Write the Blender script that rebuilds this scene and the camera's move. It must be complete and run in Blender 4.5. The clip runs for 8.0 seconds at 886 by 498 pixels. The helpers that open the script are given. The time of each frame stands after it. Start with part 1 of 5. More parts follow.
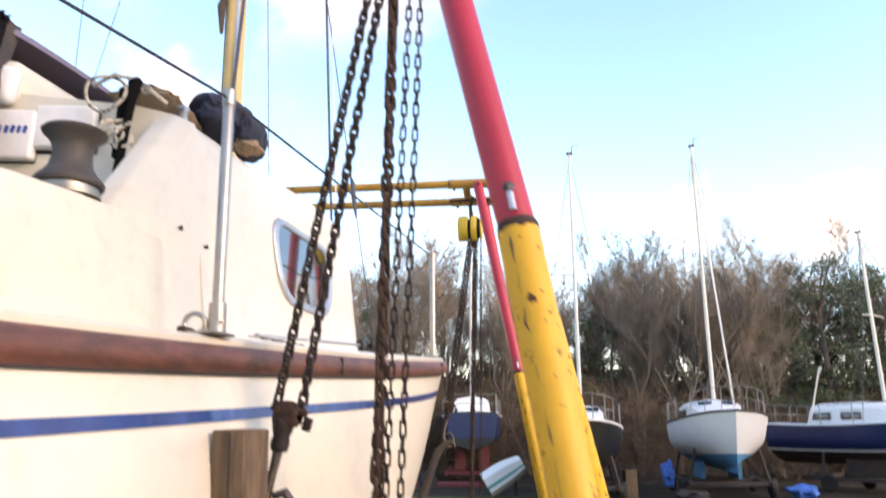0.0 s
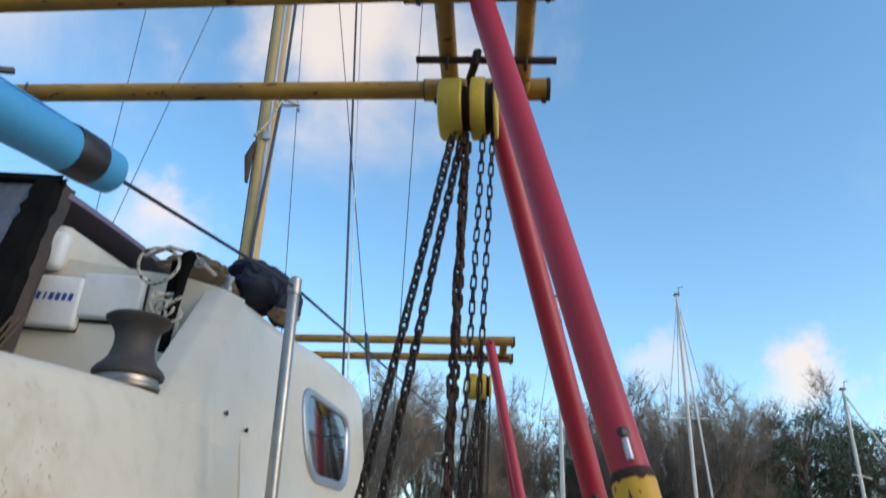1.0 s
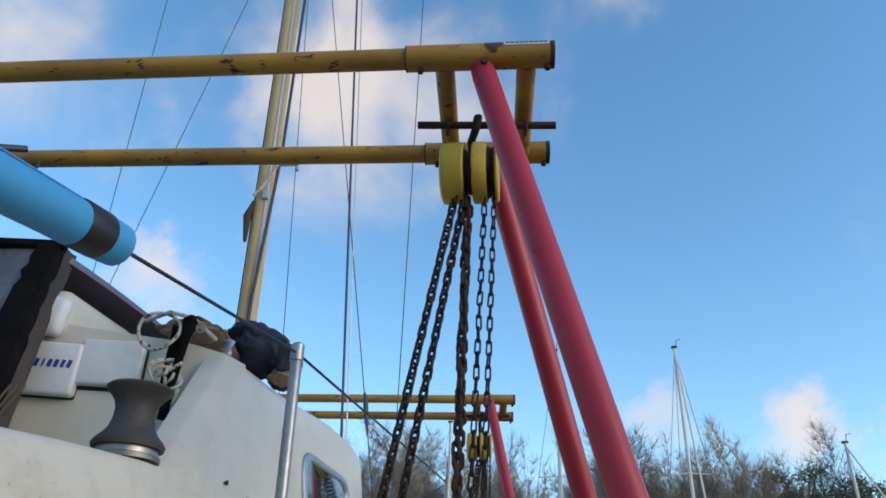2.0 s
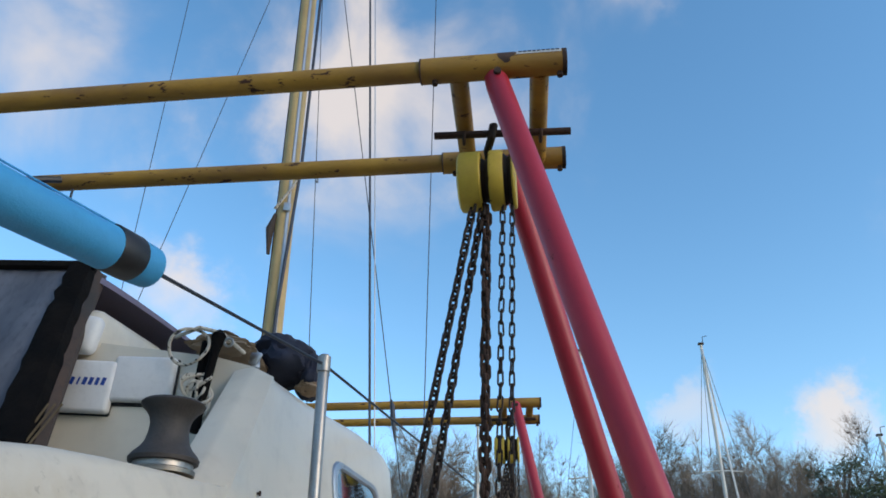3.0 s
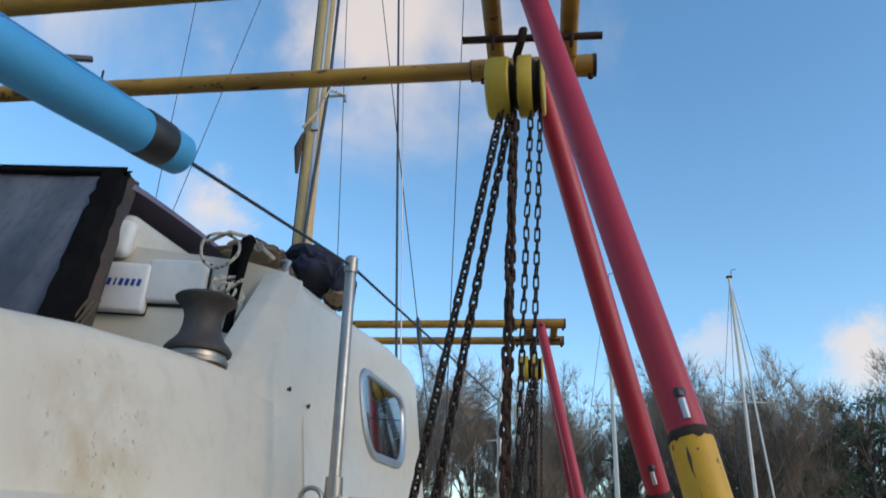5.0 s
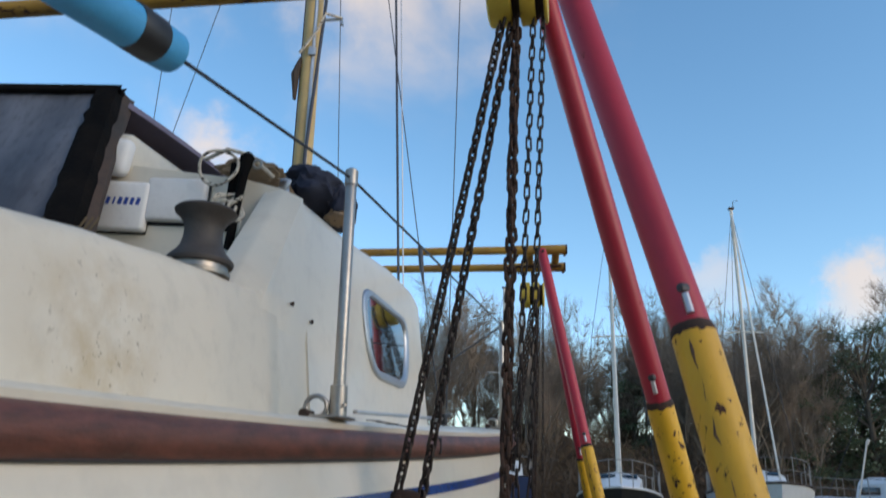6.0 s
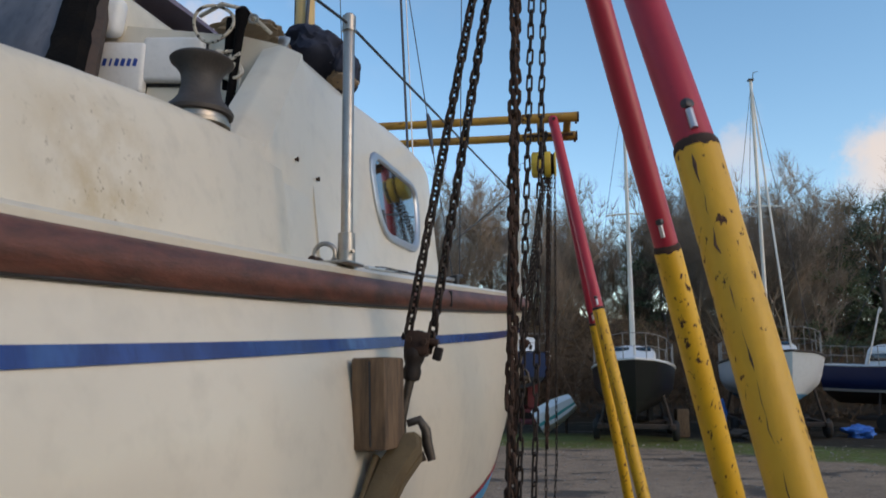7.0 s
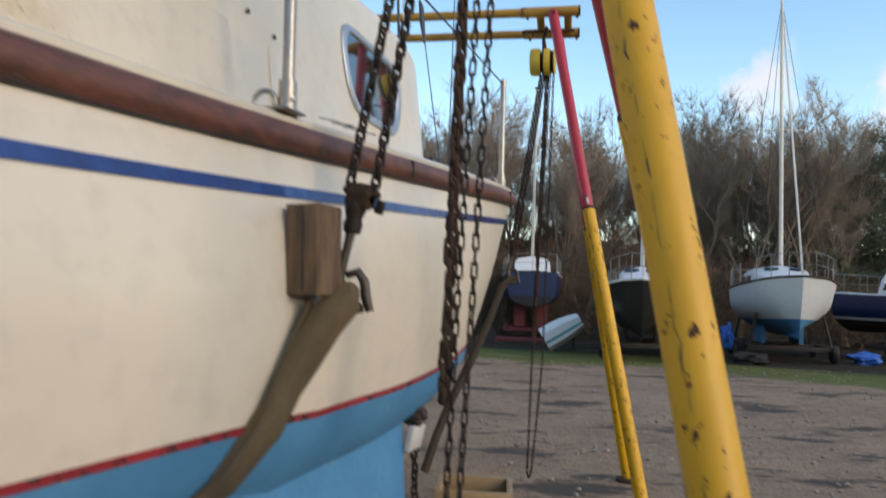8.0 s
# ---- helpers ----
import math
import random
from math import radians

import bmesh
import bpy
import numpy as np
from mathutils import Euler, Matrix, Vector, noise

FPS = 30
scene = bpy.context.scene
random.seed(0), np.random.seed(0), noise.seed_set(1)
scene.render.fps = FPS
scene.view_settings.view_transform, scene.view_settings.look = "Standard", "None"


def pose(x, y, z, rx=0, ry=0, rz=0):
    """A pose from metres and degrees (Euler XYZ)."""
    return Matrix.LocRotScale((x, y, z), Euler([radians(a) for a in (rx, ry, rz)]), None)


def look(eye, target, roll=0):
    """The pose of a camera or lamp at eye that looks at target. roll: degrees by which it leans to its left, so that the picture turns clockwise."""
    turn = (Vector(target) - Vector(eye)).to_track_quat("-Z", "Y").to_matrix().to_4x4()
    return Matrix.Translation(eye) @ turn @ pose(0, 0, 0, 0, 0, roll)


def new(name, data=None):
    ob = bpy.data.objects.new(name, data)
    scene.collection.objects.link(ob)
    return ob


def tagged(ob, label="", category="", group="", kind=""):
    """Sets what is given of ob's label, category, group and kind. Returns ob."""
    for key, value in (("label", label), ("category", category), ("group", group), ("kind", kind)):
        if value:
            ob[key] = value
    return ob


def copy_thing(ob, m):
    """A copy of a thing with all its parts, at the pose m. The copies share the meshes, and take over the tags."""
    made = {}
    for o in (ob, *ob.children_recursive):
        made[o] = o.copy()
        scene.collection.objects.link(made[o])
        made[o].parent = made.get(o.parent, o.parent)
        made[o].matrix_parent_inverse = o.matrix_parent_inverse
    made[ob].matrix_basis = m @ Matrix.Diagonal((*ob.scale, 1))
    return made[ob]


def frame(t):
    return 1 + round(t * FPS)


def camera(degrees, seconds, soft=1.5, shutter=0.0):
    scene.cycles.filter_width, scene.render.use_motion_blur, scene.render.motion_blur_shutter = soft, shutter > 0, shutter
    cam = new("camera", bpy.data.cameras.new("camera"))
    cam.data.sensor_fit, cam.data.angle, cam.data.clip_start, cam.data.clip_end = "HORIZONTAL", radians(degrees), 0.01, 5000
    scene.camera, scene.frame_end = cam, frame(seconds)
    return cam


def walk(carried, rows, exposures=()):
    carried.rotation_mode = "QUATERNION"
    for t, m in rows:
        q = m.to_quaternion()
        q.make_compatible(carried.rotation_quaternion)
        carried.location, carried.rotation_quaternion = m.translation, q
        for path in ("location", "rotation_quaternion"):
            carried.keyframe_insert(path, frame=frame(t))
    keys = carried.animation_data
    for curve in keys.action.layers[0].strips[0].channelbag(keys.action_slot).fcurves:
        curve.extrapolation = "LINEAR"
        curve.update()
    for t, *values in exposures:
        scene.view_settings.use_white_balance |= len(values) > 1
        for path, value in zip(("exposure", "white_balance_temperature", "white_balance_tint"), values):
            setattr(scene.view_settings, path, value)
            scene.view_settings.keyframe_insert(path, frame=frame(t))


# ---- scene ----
cam = camera(61.9, 8.0, soft=1.7, shutter=0.5)
METRES, EYE, TILT, LEAN, TURN = 1.0, 1.6, 14.0, 0.0, 0.0
ROWS = [
    (0.0, 0.0, 0.0, 0.0, 0.0, -0.0, -0.0),
    (0.5, -0.1657, 0.0361, 0.094, -0.63, 5.08, -1.52),
    (1.0, -0.2424, 0.0293, 0.1885, -1.84, 10.06, -2.77),
    (1.5, -0.2664, 0.0345, 0.2155, -2.55, 13.51, -2.7),
    (3.0, -0.2643, -0.011, 0.2237, -0.02, 14.43, -0.73),
    (3.5, -0.2431, -0.0214, 0.2104, 0.79, 13.86, -0.7),
    (4.0, -0.2469, -0.0253, 0.1934, 1.52, 13.36, -1.06),
    (5.5, -0.2596, 0.0076, 0.1161, 1.96, 6.7, -1.99),
    (6.0, -0.2581, 0.0197, 0.076, 2.09, 4.22, -1.33),
    (6.5, -0.2546, 0.0368, -0.0028, 2.73, -1.0, -0.71),
    (7.0, -0.2306, 0.0308, -0.0338, 3.24, -4.5, 0.45),
    (7.5, -0.192, 0.0095, -0.0997, 4.3, -6.38, 1.07),
    (8.0, -0.0358, 0.0666, -0.2175, 4.91, -10.43, -0.87),
]
EXPOSURE = [(0.0, 1.2, 9500, 29), (0.3, 0.74, 8700, 22), (0.6, 0.42, 8100, 18), (1.0, 0.09, 7400, 13), (2.0, -0.07, 7050, 12), (5.5, -0.12, 7250, 14), (6.5, -0.13, 7750, 16), (7.2, -0.20, 8100, 18), (7.6, -0.05, 8350, 18), (8.0, 0.26, 8800, 19)]
walk(cam, [(t, pose(0, 0, EYE, TILT, LEAN, TURN) @ pose(METRES * x, METRES * y, METRES * z, 90 + pitch, roll, yaw)) for t, x, y, z, yaw, pitch, roll in ROWS], EXPOSURE)

# ---- world and sun ----
SUN_EL, SUN_AZ = radians(22), radians(122)   # azimuth clockwise from +y
world = bpy.data.worlds.new("sky")
scene.world = world
world.use_nodes = True
wn, wl = world.node_tree.nodes, world.node_tree.links
wn.clear()
w_out = wn.new("ShaderNodeOutputWorld")
w_bg = wn.new("ShaderNodeBackground")
w_sky = wn.new("ShaderNodeTexSky")
w_sky.sky_type, w_sky.sun_disc = "NISHITA", False
w_sky.sun_elevation, w_sky.sun_rotation = SUN_EL, SUN_AZ
w_sky.air_density, w_sky.dust_density, w_sky.ozone_density = 1.0, 0.3, 2.5
w_bg.inputs["Strength"].default_value = 0.31
# broken cloud: a few soft banks, torn by noise, on clear blue
w_tc = wn.new("ShaderNodeTexCoord")
w_noise = wn.new("ShaderNodeTexNoise")
w_noise.inputs["Scale"].default_value = 4.2
w_noise.inputs["Detail"].default_value = 8.0
w_noise.inputs["Distortion"].default_value = 0.4
w_noise.inputs["Roughness"].default_value = 0.5
wl.new(w_tc.outputs["Generated"], w_noise.inputs["Vector"])


def w_math(op, a, b):
    n = wn.new("ShaderNodeMath")
    n.operation = op
    n.use_clamp = op == "MULTIPLY_ADD"
    for k, v in enumerate((a, b)):
        if hasattr(v, "links"):
            wl.new(v, n.inputs[k])
        else:
            n.inputs[k].default_value = v
    return n.outputs[0]


w_warp = wn.new("ShaderNodeTexNoise")
w_warp.inputs["Scale"].default_value, w_warp.inputs["Detail"].default_value, w_warp.inputs["Roughness"].default_value = 7.0, 6.0, 0.6
wl.new(w_tc.outputs["Generated"], w_warp.inputs["Vector"])
w_sub = wn.new("ShaderNodeVectorMath")
w_sub.operation = "SUBTRACT"
w_sub.inputs[1].default_value = (0.5, 0.5, 0.5)
wl.new(w_warp.outputs["Color"], w_sub.inputs[0])
w_mad = wn.new("ShaderNodeVectorMath")
w_mad.operation = "MULTIPLY_ADD"
w_mad.inputs[1].default_value = (0.34, 0.34, 0.16)
wl.new(w_sub.outputs["Vector"], w_mad.inputs[0])
wl.new(w_tc.outputs["Generated"], w_mad.inputs[2])
w_nrm = wn.new("ShaderNodeVectorMath")
w_nrm.operation = "NORMALIZE"
wl.new(w_mad.outputs["Vector"], w_nrm.inputs[0])
cover = w_math("MULTIPLY", w_noise.outputs["Fac"], 0.0)
# azimuth and elevation in degrees, half width, weight
# banks at 60, -70, 150 and -140 are unseen, added to warm the light
for az, el, wide, weight in ((-4, 43, 17, 0.75), (8, 50, 13, 0.55), (-6, 31, 11, 0.4), (-36, 38, 14, 0.5), (-24, 20, 9, 0.8), (20, 15.5, 3.4, 0.40), (29, 14, 4.2, 0.75), (37, 11, 5, 0.5), (60, 20, 25, 0.6), (-70, 25, 30, 0.6),
                             (2, 7, 10, 0.4), (16, 6, 9, 0.4), (150, 30, 40, 0.7), (-140, 40, 35, 0.6)):
    a, e = radians(az), radians(el)
    w_dot = wn.new("ShaderNodeVectorMath")
    w_dot.operation = "DOT_PRODUCT"
    w_dot.inputs[1].default_value = (math.sin(a) * math.cos(e), math.cos(a) * math.cos(e), math.sin(e))
    wl.new(w_nrm.outputs["Vector"], w_dot.inputs[0])
    w_near = wn.new("ShaderNodeMapRange")
    w_near.interpolation_type = "SMOOTHSTEP"
    w_near.inputs["From Min"].default_value, w_near.inputs["From Max"].default_value, w_near.inputs["To Max"].default_value = math.cos(radians(wide)), 1.0, weight
    wl.new(w_dot.outputs["Value"], w_near.inputs["Value"])
    cover = w_math("MAXIMUM", cover, w_near.outputs["Result"])
torn = w_math("ADD", w_math("MULTIPLY", w_noise.outputs["Fac"], 3.0), -1.15)
cover = w_math("MULTIPLY", cover, torn)
w_soft = wn.new("ShaderNodeMapRange")
w_soft.interpolation_type = "SMOOTHSTEP"
w_soft.inputs["From Min"].default_value, w_soft.inputs["From Max"].default_value, w_soft.inputs["To Max"].default_value = 0.0, 0.6, 0.8
wl.new(cover, w_soft.inputs["Value"])
w_hs = wn.new("ShaderNodeHueSaturation")
w_hs.inputs["Saturation"].default_value = 1.19
w_hs.inputs["Hue"].default_value = 0.494
wl.new(w_sky.outputs["Color"], w_hs.inputs["Color"])
w_mix = wn.new("ShaderNodeMix")
w_mix.data_type = "RGBA"
w_mix.inputs["B"].default_value = (3.0, 2.8, 2.7, 1)
wl.new(w_soft.outputs["Result"], w_mix.inputs["Factor"])
wl.new(w_hs.outputs["Color"], w_mix.inputs["A"])
wl.new(w_mix.outputs["Result"], w_bg.inputs["Color"])
wl.new(w_bg.outputs["Background"], w_out.inputs["Surface"])

sun = new("sun", bpy.data.lights.new("sun", "SUN"))
sun.data.energy, sun.data.angle, sun.data.color = 1.05, radians(26), (1.0, 0.86, 0.68)
sun_from = Vector((math.sin(SUN_AZ) * math.cos(SUN_EL), math.cos(SUN_AZ) * math.cos(SUN_EL), math.sin(SUN_EL)))
sun.matrix_world = look(sun_from * 60, (0, 0, 0))


# ---- materials ----
def material(name, base, rough=0.6, metal=0.0, second=None, scale=6.0, amount=0.5, spot=None, spot_scale=20.0, spot_at=0.62, bump=0.2, bump_scale=60.0,
             stretch=(1, 1, 1), vary=0.0, spot_rough=0.9, coat=0.0, spot_width=0.04, patch=None, gloss=0.5):
    """Two-scale surface: a slow drift from base to second, spots (rust, dirt) with soft edges, fine relief."""
    m = bpy.data.materials.new(name)
    m.use_nodes = True
    n, l = m.node_tree.nodes, m.node_tree.links
    b = n["Principled BSDF"]
    b.inputs["Metallic"].default_value = metal
    b.inputs["Coat Weight"].default_value = coat
    tc = n.new("ShaderNodeTexCoord")
    mp = n.new("ShaderNodeMapping")
    mp.inputs["Scale"].default_value = stretch
    l.new(tc.outputs["Object"], mp.inputs["Vector"])
    vec = mp.outputs["Vector"]

    def tex(sc, detail=5.0, r=0.6):
        t = n.new("ShaderNodeTexNoise")
        t.inputs["Scale"].default_value, t.inputs["Detail"].default_value, t.inputs["Roughness"].default_value = sc, detail, r
        l.new(vec, t.inputs["Vector"])
        return t.outputs["Fac"]

    def blend(fac, a, c):
        x = n.new("ShaderNodeMix")
        x.data_type = "RGBA"
        l.new(fac, x.inputs["Factor"])
        if hasattr(a, "links"):
            l.new(a, x.inputs["A"])
        else:
            x.inputs["A"].default_value = (*a, 1)
        x.inputs["B"].default_value = (*c, 1)
        return x.outputs["Result"]

    def ramp(fac, lo, hi, top=1.0):
        r = n.new("ShaderNodeMapRange")
        r.inputs["From Min"].default_value, r.inputs["From Max"].default_value, r.inputs["To Max"].default_value = lo, hi, top
        l.new(fac, r.inputs["Value"])
        return r.outputs["Result"]

    b.inputs["Specular IOR Level"].default_value = gloss
    second = second or tuple(c * 0.8 for c in base)
    col = blend(ramp(tex(scale), 0.35, 0.68, amount), base, second)
    fine = tuple(c * 0.72 for c in base)
    col = blend(ramp(tex(scale * 9, 3), 0.5, 0.75, amount * 0.6), col, fine)
    rough_out = None
    if spot:
        f = ramp(tex(spot_scale, 4, 0.65), spot_at, spot_at + spot_width)
        col = blend(f, col, spot)
        rr = n.new("ShaderNodeMapRange")
        rr.inputs["To Min"].default_value, rr.inputs["To Max"].default_value = rough, spot_rough
        l.new(f, rr.inputs["Value"])
        rough_out = rr.outputs["Result"]
    if patch:
        at, reach, colour, patch_scale = patch
        vm = n.new("ShaderNodeVectorMath")
        vm.operation = "DISTANCE"
        vm.inputs[1].default_value = at
        l.new(tc.outputs["Object"], vm.inputs[0])
        near = ramp(vm.outputs["Value"], reach, reach * 0.35)
        for sc, lo, hi, k in ((patch_scale, 0.40, 0.66, 0.75), (patch_scale * 4.5, 0.60, 0.70, 1.0)):
            mu = n.new("ShaderNodeMath")
            mu.operation = "MULTIPLY"
            l.new(near, mu.inputs[0])
            l.new(ramp(tex(sc, 6), lo, hi, k), mu.inputs[1])
            col = blend(mu.outputs[0], col, colour if k < 1 else tuple(c * 0.5 for c in colour))
    if vary:
        oi = n.new("ShaderNodeObjectInfo")
        hs = n.new("ShaderNodeHueSaturation")
        v = n.new("ShaderNodeMapRange")
        v.inputs["To Min"].default_value, v.inputs["To Max"].default_value = 1 - vary, 1 + vary
        l.new(oi.outputs["Random"], v.inputs["Value"])
        l.new(v.outputs["Result"], hs.inputs["Value"])
        l.new(col, hs.inputs["Color"])
        col = hs.outputs["Color"]
    l.new(col, b.inputs["Base Color"])
    if rough_out:
        l.new(rough_out, b.inputs["Roughness"])
    else:
        b.inputs["Roughness"].default_value = rough
    if bump:
        bp = n.new("ShaderNodeBump")
        bp.inputs["Strength"].default_value, bp.inputs["Distance"].default_value = bump, 0.004
        l.new(tex(bump_scale, 4), bp.inputs["Height"])
        l.new(bp.outputs["Normal"], b.inputs["Normal"])
    return m


RUST = (0.06, 0.024, 0.014)
M_yellow = material("yellow_paint", (0.72, 0.385, 0.014), 0.5, second=(0.54, 0.275, 0.014), scale=4, amount=0.75, spot=RUST, spot_scale=46, spot_at=0.61, spot_width=0.025, bump=0.2, stretch=(1, 1, 0.6))
M_bar = material("weathered_yellow_paint", (0.43, 0.23, 0.026), 0.6, second=(0.21, 0.105, 0.024), scale=7, amount=1.0, spot=RUST, spot_scale=30, spot_at=0.60, spot_width=0.05, stretch=(0.45, 1, 1), bump=0.3)
M_red = material("red_paint", (0.43, 0.017, 0.038), 0.45, second=(0.33, 0.013, 0.028), scale=3, amount=0.6, spot=(0.16, 0.02, 0.02), spot_scale=22, spot_at=0.69, bump=0.12)
M_rust = material("rusty_steel", (0.032, 0.021, 0.016), 0.85, 0.1, second=(0.07, 0.032, 0.02), scale=12, amount=0.9, bump=0.5, bump_scale=120)
M_chain = material("dark_chain_steel", (0.020, 0.017, 0.016), 0.6, 0.4, second=(0.045, 0.025, 0.017), scale=9, amount=0.8, bump=0.4, bump_scale=150)
M_steel = material("stainless_steel", (0.40, 0.385, 0.36), 0.42, 1.0, second=(0.28, 0.25, 0.22), scale=14, amount=0.8, bump=0.12)
M_gel = material("cream_gelcoat", (0.655, 0.60, 0.50), 0.36, second=(0.585, 0.525, 0.425), scale=1.3, amount=0.6, bump=0.04, bump_scale=14, coat=0.2)
M_gel_dirty = material("stained_gelcoat", (0.655, 0.59, 0.48), 0.42, second=(0.58, 0.51, 0.405), scale=1.6, amount=0.7, bump=0.05, bump_scale=14, patch=((-0.95, 1.27, 1.90), 0.23, (0.48, 0.37, 0.22), 11.0))
M_hood = material("purple_grey_canvas", (0.17, 0.15, 0.21), 0.85, scale=5, bump=0.4, bump_scale=220)
M_wood = material("varnished_teak", (0.17, 0.06, 0.042), 0.5, second=(0.055, 0.024, 0.018), scale=4, amount=1.0, stretch=(9, 1.1, 9), spot=(0.26, 0.17, 0.13), spot_scale=4, spot_at=0.66, spot_width=0.10, bump=0.4, bump_scale=30)
M_block = material("weathered_block_wood", (0.20, 0.125, 0.072), 0.85, second=(0.045, 0.029, 0.02), scale=6, amount=0.9, stretch=(7, 7, 1), bump=0.6, bump_scale=40)
# the paler blue spots put glossy reflections into the stripe's colour
M_blue = material("blue_stripe_painted_sheen", (0.006, 0.026, 0.125), 0.22, second=(0.014, 0.065, 0.26), scale=2.4, amount=0.9, stretch=(1, 3, 1), bump=0.03, spot=(0.05, 0.17, 0.42), spot_scale=1.7, spot_at=0.56, spot_width=0.25, spot_rough=0.3)
M_antifoul = material("blue_antifouling", (0.045, 0.25, 0.46), 0.7, second=(0.03, 0.19, 0.36), scale=4, amount=0.8, spot=(0.22, 0.30, 0.33), spot_scale=6, spot_at=0.66, bump=0.3)
M_boot = material("red_boot_top", (0.36, 0.02, 0.03), 0.5, second=(0.20, 0.014, 0.02), amount=0.9, spot=(0.05, 0.02, 0.02), spot_scale=26, spot_at=0.55, bump=0.2)
M_foam = material("blue_foam_sleeve", (0.04, 0.33, 0.62), 0.6, second=(0.03, 0.26, 0.52), scale=3, bump=0.3, bump_scale=90)
M_black = material("black_plastic", (0.018, 0.018, 0.02), 0.5, bump=0.15)
M_winch = material("worn_grey_winch_drum", (0.040, 0.036, 0.034), 0.6, 0.1, second=(0.075, 0.062, 0.055), scale=8, amount=0.8, bump=0.3, bump_scale=140)
M_white = material("white_plastic", (0.74, 0.73, 0.72), 0.4, bump=0.05)
M_strap = material("worn_sling_webbing", (0.135, 0.098, 0.052), 0.95, second=(0.07, 0.05, 0.03), scale=6, amount=0.9, bump=0.6, bump_scale=200)
M_mast = material("yellowed_alloy_mast", (0.56, 0.40, 0.17), 0.5, second=(0.42, 0.29, 0.12), scale=3, amount=0.8, bump=0.1)
M_wire = material("dark_wire_rope", (0.05, 0.06, 0.08), 0.5, 0.5, bump=0.0)
M_canvas = material("navy_canvas", (0.012, 0.018, 0.04), 0.9, second=(0.03, 0.03, 0.04), scale=6, bump=0.6, bump_scale=30)
M_tan = material("tan_canvas", (0.24, 0.17, 0.11), 0.9, scale=6, bump=0.5, bump_scale=40)
M_hoist = material("hoist_yellow", (0.58, 0.43, 0.05), 0.55, second=(0.38, 0.27, 0.035), scale=8, amount=0.7, spot=RUST, spot_scale=26, spot_at=0.66, bump=0.15)
M_bark = material("bare_bark", (0.19, 0.155, 0.125), 0.95, second=(0.27, 0.22, 0.175), scale=2, amount=0.8, bump=0.0, vary=0.35)
M_leaf = material("evergreen_leaf", (0.070, 0.098, 0.050), 0.8, second=(0.105, 0.125, 0.065), scale=2, amount=0.9, bump=0.0, vary=0.3)


M_edging = material("black_canvas_edging", (0.0035, 0.0035, 0.004), 0.95, second=(0.010, 0.008, 0.007), scale=14, amount=0.9, bump=0.7, bump_scale=60, gloss=0.12)
M_rope = material("flecked_rope", (0.55, 0.50, 0.42), 0.9, spot=(0.03, 0.03, 0.03), spot_scale=55, spot_at=0.56, bump=0.4, bump_scale=200)
M_vinyl = material("cloudy_grey_vinyl", (0.05, 0.057, 0.075), 0.35, second=(0.15, 0.16, 0.19), scale=3.2, amount=1.0, stretch=(1.6, 1, 0.5), spot=(0.04, 0.04, 0.05), spot_scale=3.2, spot_at=0.66, bump=0.2, bump_scale=9, spot_rough=0.4)
M_alloy = material("dull_aluminium", (0.50, 0.51, 0.53), 0.42, 0.9, second=(0.40, 0.41, 0.42), scale=9, bump=0.1)
M_glass = material("dark_window_acrylic", (0.012, 0.014, 0.016), 0.06, 0.0, bump=0.02, bump_scale=5, coat=1.0)
M_dark_strap = material("dark_sling_webbing", (0.045, 0.034, 0.024), 0.95, second=(0.025, 0.02, 0.016), scale=6, bump=0.5, bump_scale=150)
M_label = material("white_sticker", (0.62, 0.61, 0.58), 0.5, spot=(0.25, 0.15, 0.06), spot_scale=20, spot_at=0.62, bump=0.05)
M_ink = material("black_print", (0.03, 0.03, 0.035), 0.5, bump=0.0)
M_print = material("blue_print", (0.02, 0.06, 0.30), 0.4, bump=0.0)
M_scorch = material("scorched_paint", (0.045, 0.028, 0.02), 0.8, second=(0.14, 0.07, 0.04), scale=18, amount=0.9, bump=0.5)
M_pine = material("raw_pine", (0.42, 0.30, 0.17), 0.8, second=(0.30, 0.20, 0.11), scale=4, stretch=(1, 8, 8), amount=0.8, bump=0.3)
M_white_hull = material("white_hull_paint", (0.66, 0.68, 0.70), 0.35, second=(0.58, 0.60, 0.62), scale=1.5, bump=0.03)
M_navy_hull = material("navy_hull_paint", (0.007, 0.018, 0.07), 0.35, second=(0.01, 0.024, 0.085), scale=1.5, bump=0.03)
M_black_hull = material("black_hull_paint", (0.012, 0.013, 0.015), 0.35, bump=0.03)
M_red_hull = material("dull_red_antifouling", (0.20, 0.045, 0.05), 0.8, second=(0.13, 0.03, 0.035), scale=3, amount=0.8, bump=0.2)
M_pole = material("white_alloy_spar", (0.62, 0.60, 0.56), 0.45, bump=0.0)
M_rail = material("dull_galvanised_rail", (0.27, 0.26, 0.25), 0.5, 0.5, second=(0.17, 0.15, 0.14), bump=0.0)
M_tarp = material("bright_blue_tarpaulin", (0.02, 0.16, 0.55), 0.5, bump=0.4, bump_scale=8)
M_teal = material("teal_paint", (0.03, 0.28, 0.28), 0.5, bump=0.0)
M_trolley = material("dark_trolley_steel", (0.035, 0.03, 0.028), 0.8, second=(0.08, 0.045, 0.03), scale=5, amount=0.8, bump=0.2)
M_shank = material("worn_bare_steel", (0.11, 0.095, 0.08), 0.5, 0.6, second=(0.035, 0.026, 0.02), scale=16, amount=1.0, bump=0.3, bump_scale=120)
M_tyre = material("tyre_rubber", (0.02, 0.02, 0.02), 0.85, bump=0.2)
